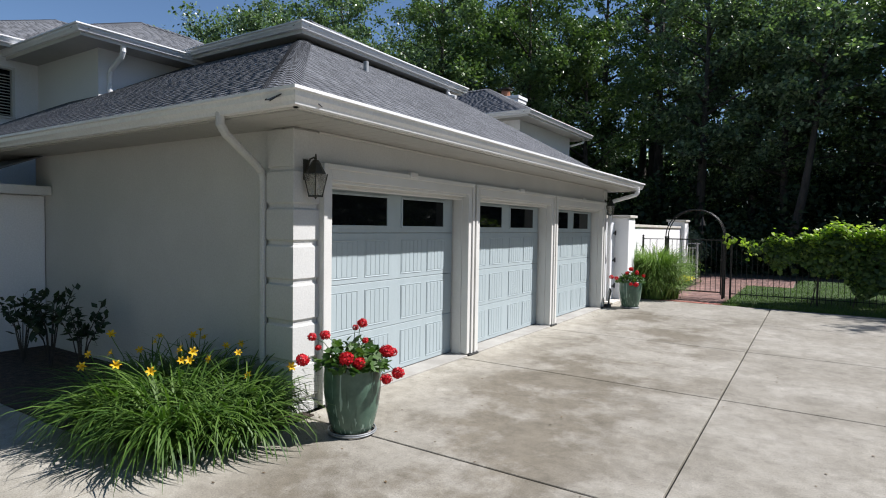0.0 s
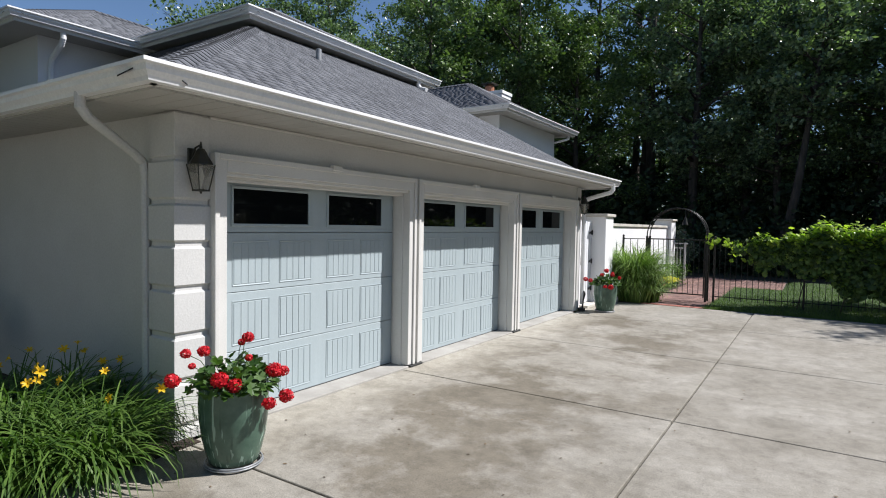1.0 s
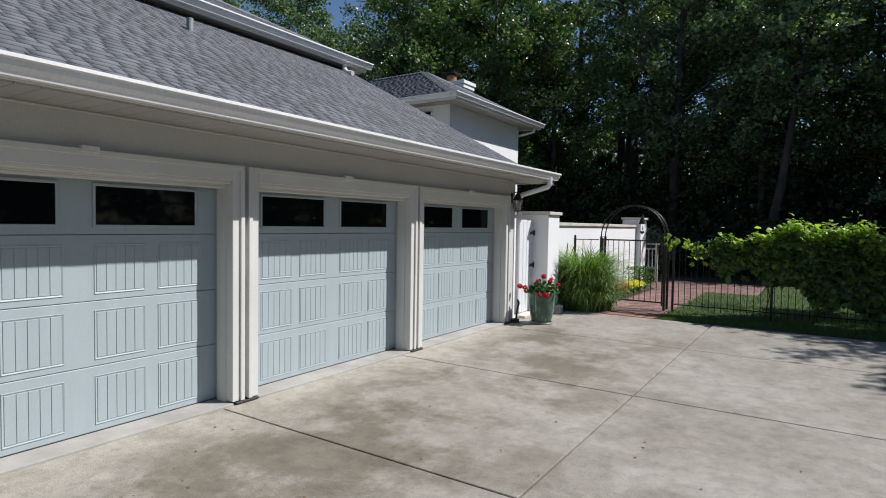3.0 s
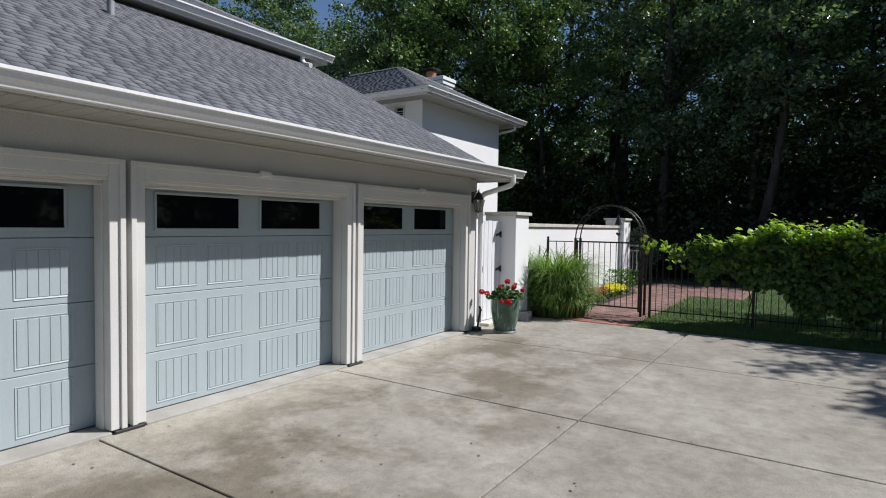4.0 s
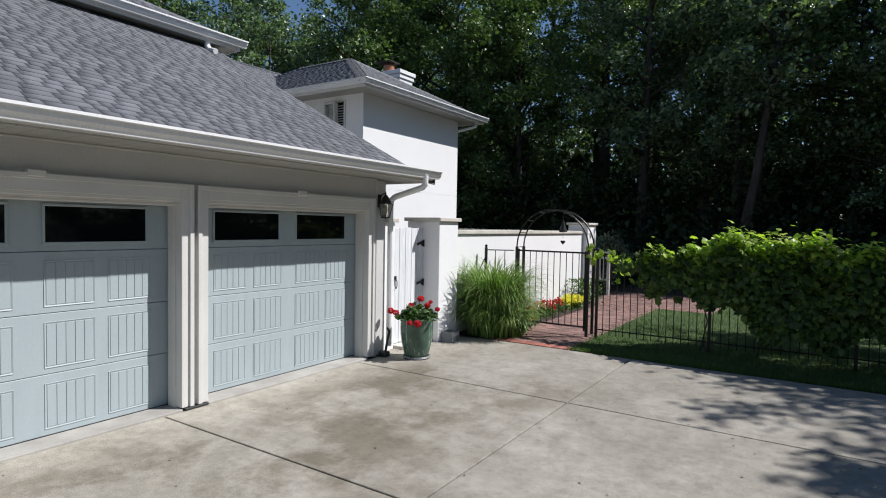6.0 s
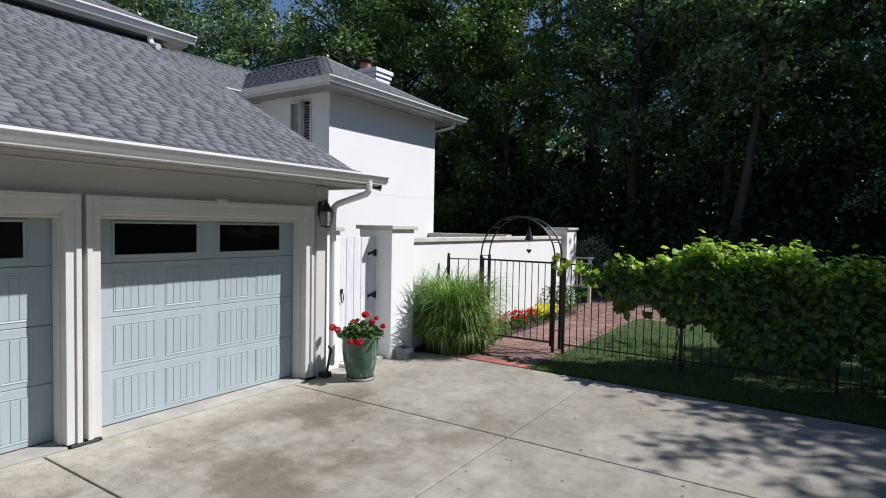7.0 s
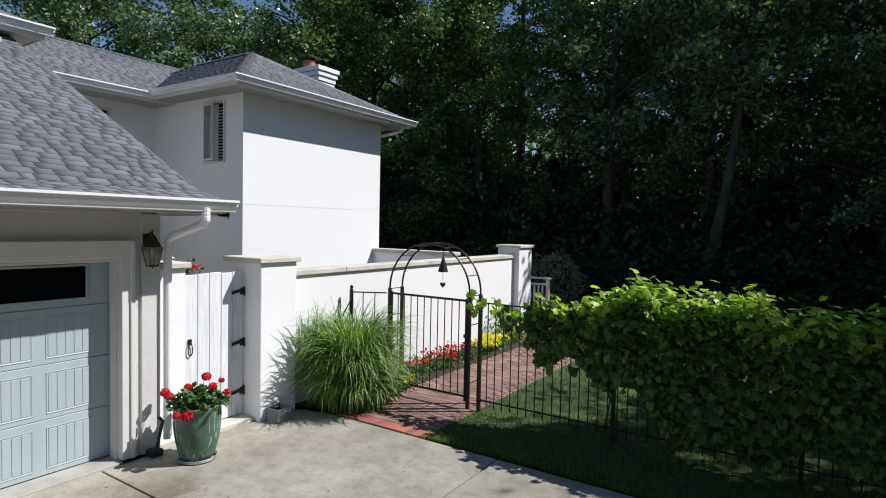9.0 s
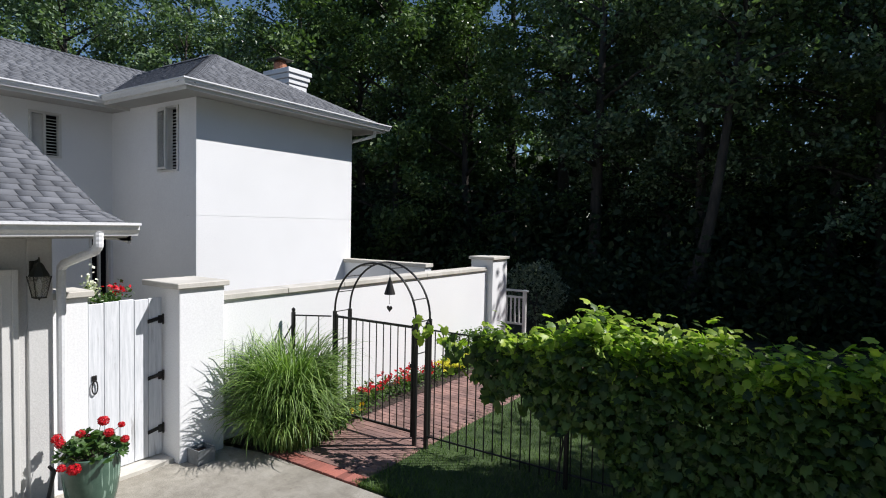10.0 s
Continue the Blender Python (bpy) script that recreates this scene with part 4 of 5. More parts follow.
arch = thing("garden_arch", (-2.86, FY + 0.14, 0), "black iron garden arch over the gate", "arch")
AX0, AX1 = -3.555, -2.165
for y in (FY, FY + 0.30):
    for x in (AX0, AX1):
        part("post", boxes((x - 0.024, x + 0.024, y - 0.02, y + 0.02, -0.05, 1.56), bevel=0.003), IRON, arch)
    r = (AX1 - AX0) / 2
    part("hoop", tubes(([((AX0 + AX1) / 2 - r * math.cos(a), y, 1.56 + r * math.sin(a)) for a in (math.pi * k / 28 for k in range(29))], 0.014), sides=8), IRON, arch)
for k in range(1, 8):
    a = math.pi * k / 8
    p = ((AX0 + AX1) / 2 - r * math.cos(a), 1.56 + r * math.sin(a))
    part("rung", tubes((((p[0], FY, p[1]), (p[0], FY + 0.30, p[1])), 0.007), sides=6), IRON, arch)
for x in (AX0, AX1):
    for z in (0.35, 0.75, 1.15, 1.55):
        part("rung", tubes((((x, FY, z), (x, FY + 0.30, z)), 0.007), sides=6), IRON, arch)

igate = thing("iron_gate", (-2.86, FY - 0.01, 0.1), "closed black iron picket gate under the arch", "gate")
GX0, GX1 = AX0 + 0.045, AX1 - 0.045
for z in (0.17, 1.49):
    part("rail", boxes((GX0, GX1, FY - 0.018, FY + 0.010, z - 0.015, z + 0.015), bevel=0.003), IRON, igate)
for x in (GX0, GX1):
    part("stile", boxes((x - 0.014, x + 0.014, FY - 0.018, FY + 0.010, 0.10, 1.52), bevel=0.003), IRON, igate)
for k in range(1, 11):
    o = part("picket", PICKET, IRON, igate)
    o.matrix_basis = pose(GX0 + (GX1 - GX0) * k / 11, FY - 0.004, 0.09) @ Matrix.Diagonal((1, 1, 0.935, 1))
part("latch", boxes((GX1 - 0.03, GX1 + 0.05, FY - 0.03, FY - 0.019, 0.98, 1.03), bevel=0.004), IRON, igate)

bell = thing("hanging_bell", (-2.69, FY + 0.12, 1.60), "black iron triangular bell with a small heart on a chain", "bell")
part("chain", tubes((((-2.69, FY + 0.12, 2.25), (-2.69, FY + 0.12, 2.08)), 0.004), (((-2.69, FY + 0.12, 1.85), (-2.69, FY + 0.12, 1.72)), 0.003), sides=6), IRON, bell)
part("bell_body", lathe(bmesh.new(), [(0.004, 2.09), (0.03, 2.00), (0.075, 1.855), (0.07, 1.85), (0.0, 1.95)], 16, (-2.69, FY + 0.12, 0)), IRON, bell)
heart = bmesh.new()
pts = []
for k in range(24):
    a = 2 * math.pi * k / 24
    pts.append((-2.69 + 0.0028 * 16 * math.sin(a) ** 3, FY + 0.125, 1.665 + 0.0028 * (13 * math.cos(a) - 5 * math.cos(2 * a) - 2 * math.cos(3 * a) - math.cos(4 * a))))
fr = [heart.verts.new(p) for p in pts]
bk = [heart.verts.new((p[0], p[1] - 0.01, p[2])) for p in pts]
heart.faces.new(fr)
heart.faces.new(bk[::-1])
for k in range(24):
    heart.faces.new((fr[k], bk[k], bk[(k + 1) % 24], fr[(k + 1) % 24]))
part("heart", heart, IRON, bell)

# white balustrade past the wall's end
rail = thing("deck_railing", (-4.05, 23.0, 0), "white painted deck railing beyond the garden wall", "railing")
part("post", boxes((-3.87, -3.79, 22.96, 23.04, -0.05, 1.27), bevel=0.006), TRIM, rail)
part("post", boxes((-5.0, -4.92, 22.96, 23.04, -0.05, 1.27), bevel=0.006), TRIM, rail)
part("top_rail", boxes((-5.05, -3.74, 22.95, 23.05, 1.22, 1.26), bevel=0.004), TRIM, rail)
part("mid_rail", boxes((-4.92, -3.87, 22.98, 23.02, 1.06, 1.11), bevel=0.004), TRIM, rail)
part("bottom_rail", boxes((-4.92, -3.87, 22.98, 23.02, 0.42, 0.47), bevel=0.004), TRIM, rail)
for k in range(9):
    x = -4.85 + k * 0.11
    part("baluster", boxes((x - 0.017, x + 0.017, 22.983, 23.017, 0.47, 1.06)), TRIM, rail)

# ---- wall lanterns ----


def lantern(x, y, z):
    l = thing("wall_lantern", (x, y, z - 0.15), "aged bronze wall lantern with clear glass panes, unlit", "lantern", "wall lanterns")
    bm = boxes((-0.0, 0.02, -0.045, 0.045, -0.02, 0.20), bevel=0.008)
    tube(bm, [(0.02, 0, 0.12), (0.07, 0, 0.20), (0.13, 0, 0.215), (0.155, 0, 0.18)], 0.010, 8)
    parts = [("bracket", bm, BRONZE, "")]
    cx = 0.155
    roof_b = lathe(bmesh.new(), [(0.0, 0.225), (0.012, 0.215), (0.014, 0.19), (0.03, 0.185), (0.055, 0.15), (0.062, 0.13), (0.105, 0.06), (0.11, 0.045), (0.095, 0.04)], 8, (cx, 0, 0))
    parts.append(("roof", roof_b, BRONZE, ""))
    parts.append(("finial", tubes((((cx, 0, 0.22), (cx, 0, 0.25)), [0.012, 0.006]), sides=8), BRONZE, ""))
    cage = bmesh.new()
    top, low = 0.09, 0.052
    for sx, sy in ((1, 1), (1, -1), (-1, -1), (-1, 1)):
        tube(cage, [(cx + sx * top, sy * top, 0.045), (cx + sx * low, sy * low, -0.18)], 0.006, 6)
    box(cage, cx - 0.058, cx + 0.058, -0.058, 0.058, -0.195, -0.18, bevel=0.003)
    tube(cage, [(cx, 0, -0.195), (cx, 0, -0.22)], [0.015, 0.004], 8)
    parts.append(("cage", cage, BRONZE, ""))
    for sx, sy in ((1, 0), (-1, 0), (0, 1), (0, -1)):
        pane = bmesh.new()
        t, b = top - 0.003, low - 0.003
        q = [(cx + (sx * t if sx else -t), (sy * t if sy else -t), 0.04), (cx + (sx * t if sx else t), (sy * t if sy else t), 0.04), (cx + (sx * b if sx else b), (sy * b if sy else b), -0.178), (cx + (sx * b if sx else -b), (sy * b if sy else -b), -0.178)]
        slab_poly(pane, q, 0.002)
        parts.append(("pane", pane, LAMPGLASS, "clear seeded glass"))
    parts.append(("bulb", lathe(bmesh.new(), [(0.0, 0.02), (0.015, 0.0), (0.03, -0.06), (0.022, -0.10), (0.013, -0.14), (0.013, -0.178)], 12, (cx, 0, 0)), BULB, "frosted bulb"))
    base = Matrix.Translation((x, y, z)) @ Matrix.Diagonal((0.82, 0.82, 0.86, 1))
    for n_, b_, m_, lab in parts:
        bmesh.ops.transform(b_, matrix=base, verts=b_.verts)
        part(n_, b_, m_, l, lab)
    return l


BULB = surface("frosted_bulb", (0.75, 0.73, 0.68), (0.7, 0.68, 0.62), 8, 60, 0.4, 0.1)
lantern(-4.148, 4.215, 2.135)
lantern(-4.148, 13.0, 2.19)

# ---- plants ----


def unit(v):
    return v / np.maximum(np.linalg.norm(v, axis=-1, keepdims=True), 1e-9)


def leaf_quads(rng, centres, size, ratio=0.6, up=0.5, spread=0.35):
    """Folded four-corner leaves at centres, with random turn; up: how much they face the sky."""
    n = len(centres)
    nor = unit(rng.normal(size=(n, 3)) + np.array([0, 0, 1.0]) * up * 2)
    d = unit(np.cross(nor, rng.normal(size=(n, 3))))
    s = np.cross(nor, d)
    ln = size * rng.uniform(1 - spread, 1 + spread, (n, 1))
    w = ln * ratio * 0.5
    c = np.asarray(centres)
    return np.stack([c - d * ln * 0.5, c + s * w - nor * w * 0.25 + d * ln * 0.05, c + d * ln * 0.5 - nor * ln * 0.12, c - s * w - nor * w * 0.25 + d * ln * 0.05], 1)


def tree_meshes(seed, height, radius, base, leaves, leaf, material, lean=0.0, bow=0.0, tight=0.16, up=0.6):
    """Trunk with limbs, and a crown of leaves gathered in clumps round the limbs' twigs."""
    rng = np.random.default_rng(seed)
    bm = bmesh.new()
    r0 = height * 0.014 + 0.05
    sway = rng.normal(size=2) * 0.35
    spine = [Vector((lean * t * height + bow * (1 - math.exp(-t * height / 3.6)) + sway[0] * math.sin(t * 3), sway[1] * math.sin(t * 2.4), t * height * 0.93)) for t in np.linspace(0, 1, 11)]
    tube(bm, spine, [r0 * (1.25 if k == 0 else 1) * (1 - 0.088 * k) for k in range(11)], 9)
    centres = []
    for k in range(26):
        t = base + (0.95 - base) * (k + rng.random()) / 26
        i = min(int(t * 10), 9)
        p = spine[i].lerp(spine[i + 1], t * 10 - i)
        a = k * 2.4 + rng.random()
        u = (t - base) / (0.95 - base)
        reach = radius * (0.45 + 0.6 * math.sin(math.pi * min(1.0, u * 0.85 + 0.12))) * rng.uniform(0.7, 1.1)
        rise = reach * (0.15 + 0.55 * u)
        tip = p + Vector((math.cos(a) * reach, math.sin(a) * reach, rise))
        mid = p.lerp(tip, 0.5) + Vector((0, 0, reach * 0.08))
        rr = r0 * (1 - 0.85 * t) * 0.5 + 0.01
        tube(bm, [p, mid, tip], [rr, rr * 0.6, rr * 0.2], 5)
        for q in range(6):
            f = rng.uniform(0.35, 1.08)
            centres.append(np.array(p.lerp(tip, f)) + rng.normal(size=3) * np.array([0.55, 0.55, 0.4]) * radius * 0.22)
    centres = np.array(centres)
    pick = rng.integers(0, len(centres), leaves)
    size = rng.uniform(0.5, 1.0, len(centres))[pick][:, None]
    pos = centres[pick] + rng.normal(size=(leaves, 3)) * np.array([0.68, 0.68, 0.46]) * size * radius * tight
    pos[:, 2] = np.maximum(pos[:, 2], 0.4)
    crown = arrays_mesh("crown", leaf_quads(rng, pos, leaf, 0.62, up), 4, material)
    trunk = mesh_from("trunk", bm, BARK)
    trunk.polygons.foreach_set("use_smooth", [True] * len(trunk.polygons))
    return trunk, crown


def tree(meshes, x, y, turn, scale, label, group=""):
    t = thing("tree", (0, 0, 0), label, "tree", group)
    part("trunk", meshes[0], BARK, t)
    part("crown", meshes[1], LEAF_TREE, t)
    t.matrix_basis = pose(x, y, -0.06, 0, 0, turn) @ Matrix.Diagonal((scale, scale, scale, 1))
    return t


MAPLE = tree_meshes(11, 15, 4.6, 0.06, 36000, 0.19, LEAF_TREE)
KINDS = [tree_meshes(21, 17, 4.4, 0.22, 21000, 0.21, LEAF_DEEP), tree_meshes(22, 19, 4.0, 0.30, 19000, 0.21, LEAF_DEEP), tree_meshes(23, 15, 4.8, 0.14, 22000, 0.21, LEAF_DEEP), tree_meshes(24, 20, 4.2, 0.38, 17000, 0.21, LEAF_TREE)]
HEIGHTS = (17, 19, 15, 20)
COARSE = tree_meshes(31, 15, 4.8, 0.08, 5000, 0.5, LEAF_DEEP, tight=0.2, up=0.45)
LEANER = tree_meshes(41, 12, 2.3, 0.55, 7000, 0.20, LEAF_DEEP, bow=2.0)
OPEN_TREE = tree_meshes(51, 21, 2.9, 0.40, 7500, 0.18, LEAF_TREE, tight=0.12)

tree(MAPLE, -14.6, 31.5, 20, 1.1, "tall leafy maple in full sun behind the house", "woodland trees")
tree(MAPLE, -11.2, 32.8, 150, 0.9, "leafy maple half in sun behind the house", "woodland trees")
tree(LEANER, -1.65, 29.0, 0, 1.0, "slender leaning tree with a bare pale trunk", "woodland trees")
for x, y, k in ((-8.0, 36.0, 10), (-9.3, 38.5, 130), (-7.2, 41.0, 250), (-10.6, 42.0, 70), (-8.6, 44.5, 200), (-12.0, 38.5, 300)):
    tree(OPEN_TREE, x, y, k, 1.0, "tall thin open-crowned tree against the sky", "woodland trees")
rngt = random.Random(5)
for j, y in enumerate((28.5, 33.0, 37.5, 42.5)):
    for i in range(11):
        x = -31 + i * 4.3 + (2.1 if j % 2 else 0) + rngt.uniform(-1.1, 1.1)
        yy = y + rngt.uniform(-1.2, 1.2)
        if yy < 34 and x < -6.5:
            continue
        if yy < 31 and x > -6.5:
            yy = 31.4 + rngt.uniform(0, 1.2)
        if yy > 31 and -19.5 < x < -6.5 and yy < 40:
            continue
        if j == 3 and ((i % 2 and x > -1) or -12.5 < x < -6.0):
            continue
        k = rngt.randrange(4)
        size = rngt.uniform(0.85, 1.12)
        if yy < 36 and x > -4:
            size = min(size, 14.0 / HEIGHTS[k])
        tree(KINDS[k], x, yy, rngt.uniform(0, 360), size, "tall broadleaf tree in the dark woodland edge", "woodland trees")
for x, y, k, s in ((-21.5, 25.5, 2, 0.8), (-25.5, 22.0, 0, 0.85), (-27.0, 28.5, 1, 0.95), (-20.5, 31.0, 3, 0.9), (-31.0, 24.0, 2, 1.0), (-17.5, 33.0, 0, 0.95)):
    tree(KINDS[k], x, y, 73 * x, s, "dark broadleaf tree behind the house", "woodland trees")
# trees out of view: the first three shade the lawn, the others are added to darken the wood
for x, y, s, a in ((7.8, 21.4, 0.72, 10), (10.4, 17.4, 0.74, 120), (14.0, 21.5, 0.9, 80), (17.5, 30.5, 0.85, 30), (22.0, 34.0, 1.0, 60), (24.0, 28.0, 1.05, 90)):
    tree(KINDS[2], x, y, a, s, "broadleaf shade tree out of view beside the lawn and wood", "woodland trees")
# unseen trees: eastern ones fill pane reflections, southern ones added to block sky light
for x, y, s in ((21, 12, 1.0), (22, 18, 1.1), (21, 5, 1.0), (26, 8, 1.1), (27, 15, 1.1), (5, -11, 0.95), (-3, -11, 0.9), (-9.5, -8, 0.9), (-15, -7, 0.95), (-21, -4, 0.95)):
    tree(COARSE, x, y, x * 37 + y * 11, s, "broadleaf tree out of view, added to block sky and fill reflections", "woodland trees")

# low growth between the trunks, dark with painted shade, and the deep wood behind


def thicket(name, label, n, lo, hi, leaf, material, seed):
    rng = np.random.default_rng(seed)
    c = rng.uniform(lo, hi, (n // 60, 3))
    c[:, 2] = lo[2] + (hi[2] - lo[2]) * rng.random(n // 60) ** 1.3
    pos = np.repeat(c, 60, 0) + rng.normal(size=(len(c) * 60, 3)) * np.array([0.7, 0.5, 0.5])
    pos[:, 2] = np.maximum(pos[:, 2], 0.02)
    return tagged(part(name, arrays_mesh(name, leaf_quads(rng, pos, leaf, 0.6, 0.4), 4, material), material), label, "undergrowth", kind="stuff")


thicket("undergrowth", "leafy undergrowth below the woodland trees, shade put into its colour", 42000, (-34, 30, 0), (16, 36, 4.0), 0.28, LEAF_UNDER_SHADED, 5)
thicket("undergrowth", "low shrubs at the wood's edge, shade put into their colour", 14000, (-5.5, 27, 0), (14, 30, 1.8), 0.22, LEAF_UNDER_SHADED, 6)
thicket("far_woods", "deep dark woodland behind the nearer trees", 42000, (-52, 46, 0), (34, 56, 10.5), 0.6, LEAF_DEEP, 7)
thicket("far_woods", "low growth deep in the wood, shade put into its colour", 36000, (-40, 43, 0), (20, 47, 7), 0.6, LEAF_UNDER_SHADED, 9)
thicket("far_woods", "dark woodland beyond the house", 18000, (-52, 28, 0), (-33, 46, 9), 0.55, LEAF_DEEP, 8)

# grey-green bush past the wall
bush = thing("bush", (-4.7, 25.6, 0), "rounded grey-green bush beyond the garden wall", "bush")
part("stem", tubes((((-4.7, 25.6, -0.05), (-4.7, 25.6, 0.9)), [0.06, 0.03]), (((-4.7, 25.6, 0.3), (-4.2, 25.4, 1.1)), [0.035, 0.015]), (((-4.7, 25.6, 0.3), (-5.2, 25.7, 1.2)), [0.035, 0.015]), sides=6), BARK, bush)
rb_ = np.random.default_rng(9)
dirs_ = unit(rb_.normal(size=(2600, 3)))
pos_ = np.array([-4.7, 25.6, 0.95]) + dirs_ * np.array([0.95, 0.8, 0.95]) * (0.65 + 0.4 * rb_.random((2600, 1)) * (0.7 + 0.3 * np.sin(dirs_[:, :1] * 7)))
pos_[:, 2] = np.maximum(pos_[:, 2], 0.03)
part("crown", arrays_mesh("crown", leaf_quads(rb_, pos_, 0.11, 0.4, 0.3), 4, LEAF_GREY), LEAF_GREY, bush)

# ---- blades ----


def blades(rng, n, root, root_r, length, width, arch, upright, segs=6, curl=1.25):
    """Arching strap leaves: (n, 2*(segs+1), 3) corners."""
    a = rng.uniform(0, 2 * math.pi, n)
    rr = root_r * np.sqrt(rng.random(n))
    base = np.stack([root[0] + rr * np.cos(a) * 1.0, root[1] + rr * np.sin(a), np.full(n, root[2])], 1)
    az = a + rng.normal(size=n) * 0.7
    out = np.stack([np.cos(az), np.sin(az), np.zeros(n)], 1)
    side = np.stack([-np.sin(az), np.cos(az), np.zeros(n)], 1)
    ln = length * rng.uniform(0.6, 1.1, n)
    el0 = np.radians(rng.uniform(upright[0], upright[1], n))
    bend = np.radians(rng.uniform(arch[0], arch[1], n))
    pts, p = [], base.copy()
    for k in range(segs + 1):
        t = k / segs
        w = width * (1 - t ** 2.2) * (0.75 + 0.5 * min(t * 3, 1)) * 0.5 + 0.0006
        tw = side + np.stack([np.zeros(n), np.zeros(n), 0.35 * np.sin(az * 5 + 2 * t)], 1)
        pts += [p - tw * w, p + tw * w]
        el = el0 - bend * (t + 0.5 / segs) ** curl
        p = p + (out * np.cos(el)[:, None] + np.array([0, 0, 1.0]) * np.sin(el)[:, None]) * (ln / segs)[:, None]
        p[:, 2] = np.maximum(p[:, 2], 0.012)
    return np.stack(pts, 1)


def blade_faces(segs=6):
    return [(2 * k, 2 * k + 1, 2 * k + 3, 2 * k + 2) for k in range(segs)]


rngd = np.random.default_rng(14)
CLUMPS = [(-4.05, 3.42, 0.62), (-4.32, 3.05, 0.72), (-4.75, 3.30, 0.76), (-4.92, 2.98, 0.70), (-5.22, 3.35, 0.72), (-4.45, 3.72, 0.66), (-5.1, 3.75, 0.72)]


def lily_flower(parent, p, face, s):
    bm = bmesh.new()
    f = Vector(face).normalized()
    u = f.cross(Vector((0.2, 0.1, 1))).normalized()
    v = f.cross(u)
    o = Vector(p)
    for k in range(6):
        a = math.pi * k / 3 + 0.2
        d = u * math.cos(a) + v * math.sin(a)
        e = f.cross(d)
        w = s * (0.20 if k % 2 else 0.28)
        rows = [(o, 0.03 * s), (o + f * s * 0.55 + d * s * 0.28, w), (o + f * s * 0.85 + d * s * 0.75, w * 0.95), (o + f * s * 0.80 + d * s * 1.1, 0.03 * s)]
        prev = None
        for c, ww in rows:
            cur = (bm.verts.new(c - e * ww), bm.verts.new(c + f * -0.06 * s), bm.verts.new(c + e * ww))
            if prev:
                bm.faces.new((prev[0], prev[1], cur[1], cur[0]))
                bm.faces.new((prev[1], prev[2], cur[2], cur[1]))
            prev = cur
    return part("flower", bm, PETAL_YELLOW, parent, "yellow daylily flower")


for k, (x, y, h) in enumerate(CLUMPS):
    c = thing("daylily_clump", (x, y, 0), "daylily clump of arching green blades with yellow flowers", "daylily", "daylilies by the wall")
    v = blades(rngd, 430, (x, y, 0.005), 0.19, h * 1.22, 0.0155, (72, 178), (58, 89))
    part("foliage", arrays_mesh("foliage", v, 14, LEAF_LILY, blade_faces()), LEAF_LILY, c)
    for q in range(3 if k != 3 else 4):
        a = rngd.uniform(0, 6.28)
        r = rngd.uniform(0.05, 0.42)
        top = Vector((x + math.cos(a) * r, y + math.sin(a) * r, h * rngd.uniform(0.72, 1.0)))
        if top.y > 3.98 and top.x < -4.0:
            top.y = 3.9
        s = part("flower_stem", tubes(([(x, y, 0.05), ((x + top.x) / 2, (y + top.y) / 2, top.z * 0.62), tuple(top)], 0.0035), sides=5), LEAF_LILY, c)
        lily_flower(s, top, (rngd.uniform(-0.3, 0.9), rngd.uniform(-1.0, 0.1), rngd.uniform(0.2, 0.8)), rngd.uniform(0.030, 0.042))

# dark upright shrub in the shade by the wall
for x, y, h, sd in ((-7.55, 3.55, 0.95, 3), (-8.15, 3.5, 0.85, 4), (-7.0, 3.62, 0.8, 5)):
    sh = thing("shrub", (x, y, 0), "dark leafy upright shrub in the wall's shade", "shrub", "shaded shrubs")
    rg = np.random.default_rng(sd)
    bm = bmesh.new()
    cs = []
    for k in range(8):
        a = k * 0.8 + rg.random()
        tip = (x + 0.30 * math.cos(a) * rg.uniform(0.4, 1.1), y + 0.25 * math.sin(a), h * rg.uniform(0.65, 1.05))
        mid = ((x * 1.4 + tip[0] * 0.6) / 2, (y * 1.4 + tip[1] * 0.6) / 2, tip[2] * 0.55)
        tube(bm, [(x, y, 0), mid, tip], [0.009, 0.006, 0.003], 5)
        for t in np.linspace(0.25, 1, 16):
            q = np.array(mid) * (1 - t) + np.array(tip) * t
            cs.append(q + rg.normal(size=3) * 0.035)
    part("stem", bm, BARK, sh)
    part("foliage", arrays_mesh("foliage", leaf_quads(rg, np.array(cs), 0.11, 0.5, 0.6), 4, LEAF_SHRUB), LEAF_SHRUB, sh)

# maiden grass by the pillar
reed = thing("maiden_grass", (-3.78, 15.55, 0), "tall arching maiden grass clump beside the pillar", "ornamental grass")
rngm = np.random.default_rng(3)
v = np.concatenate([blades(rngm, 1500, (-3.60, 15.62, 0.0), 0.38, 1.58, 0.017, (80, 180), (82, 98), 8, 2.4), blades(rngm, 1000, (-3.58, 15.62, 0.0), 0.42, 1.2, 0.015, (90, 180), (78, 96), 8, 2.2), blades(rngm, 800, (-3.58, 15.62, 0.0), 0.50, 0.95, 0.015, (95, 175), (70, 92), 8, 1.7)])
v[:, :, 0] = np.maximum(v[:, :, 0], -4.19 + (v[:, :, 0] + 4.19) * 0.03)
part("foliage", arrays_mesh("foliage", v, 18, LEAF_REED, blade_faces(8)), LEAF_REED, reed)

# ---- vine hedge ----
rngv = np.random.default_rng(19)


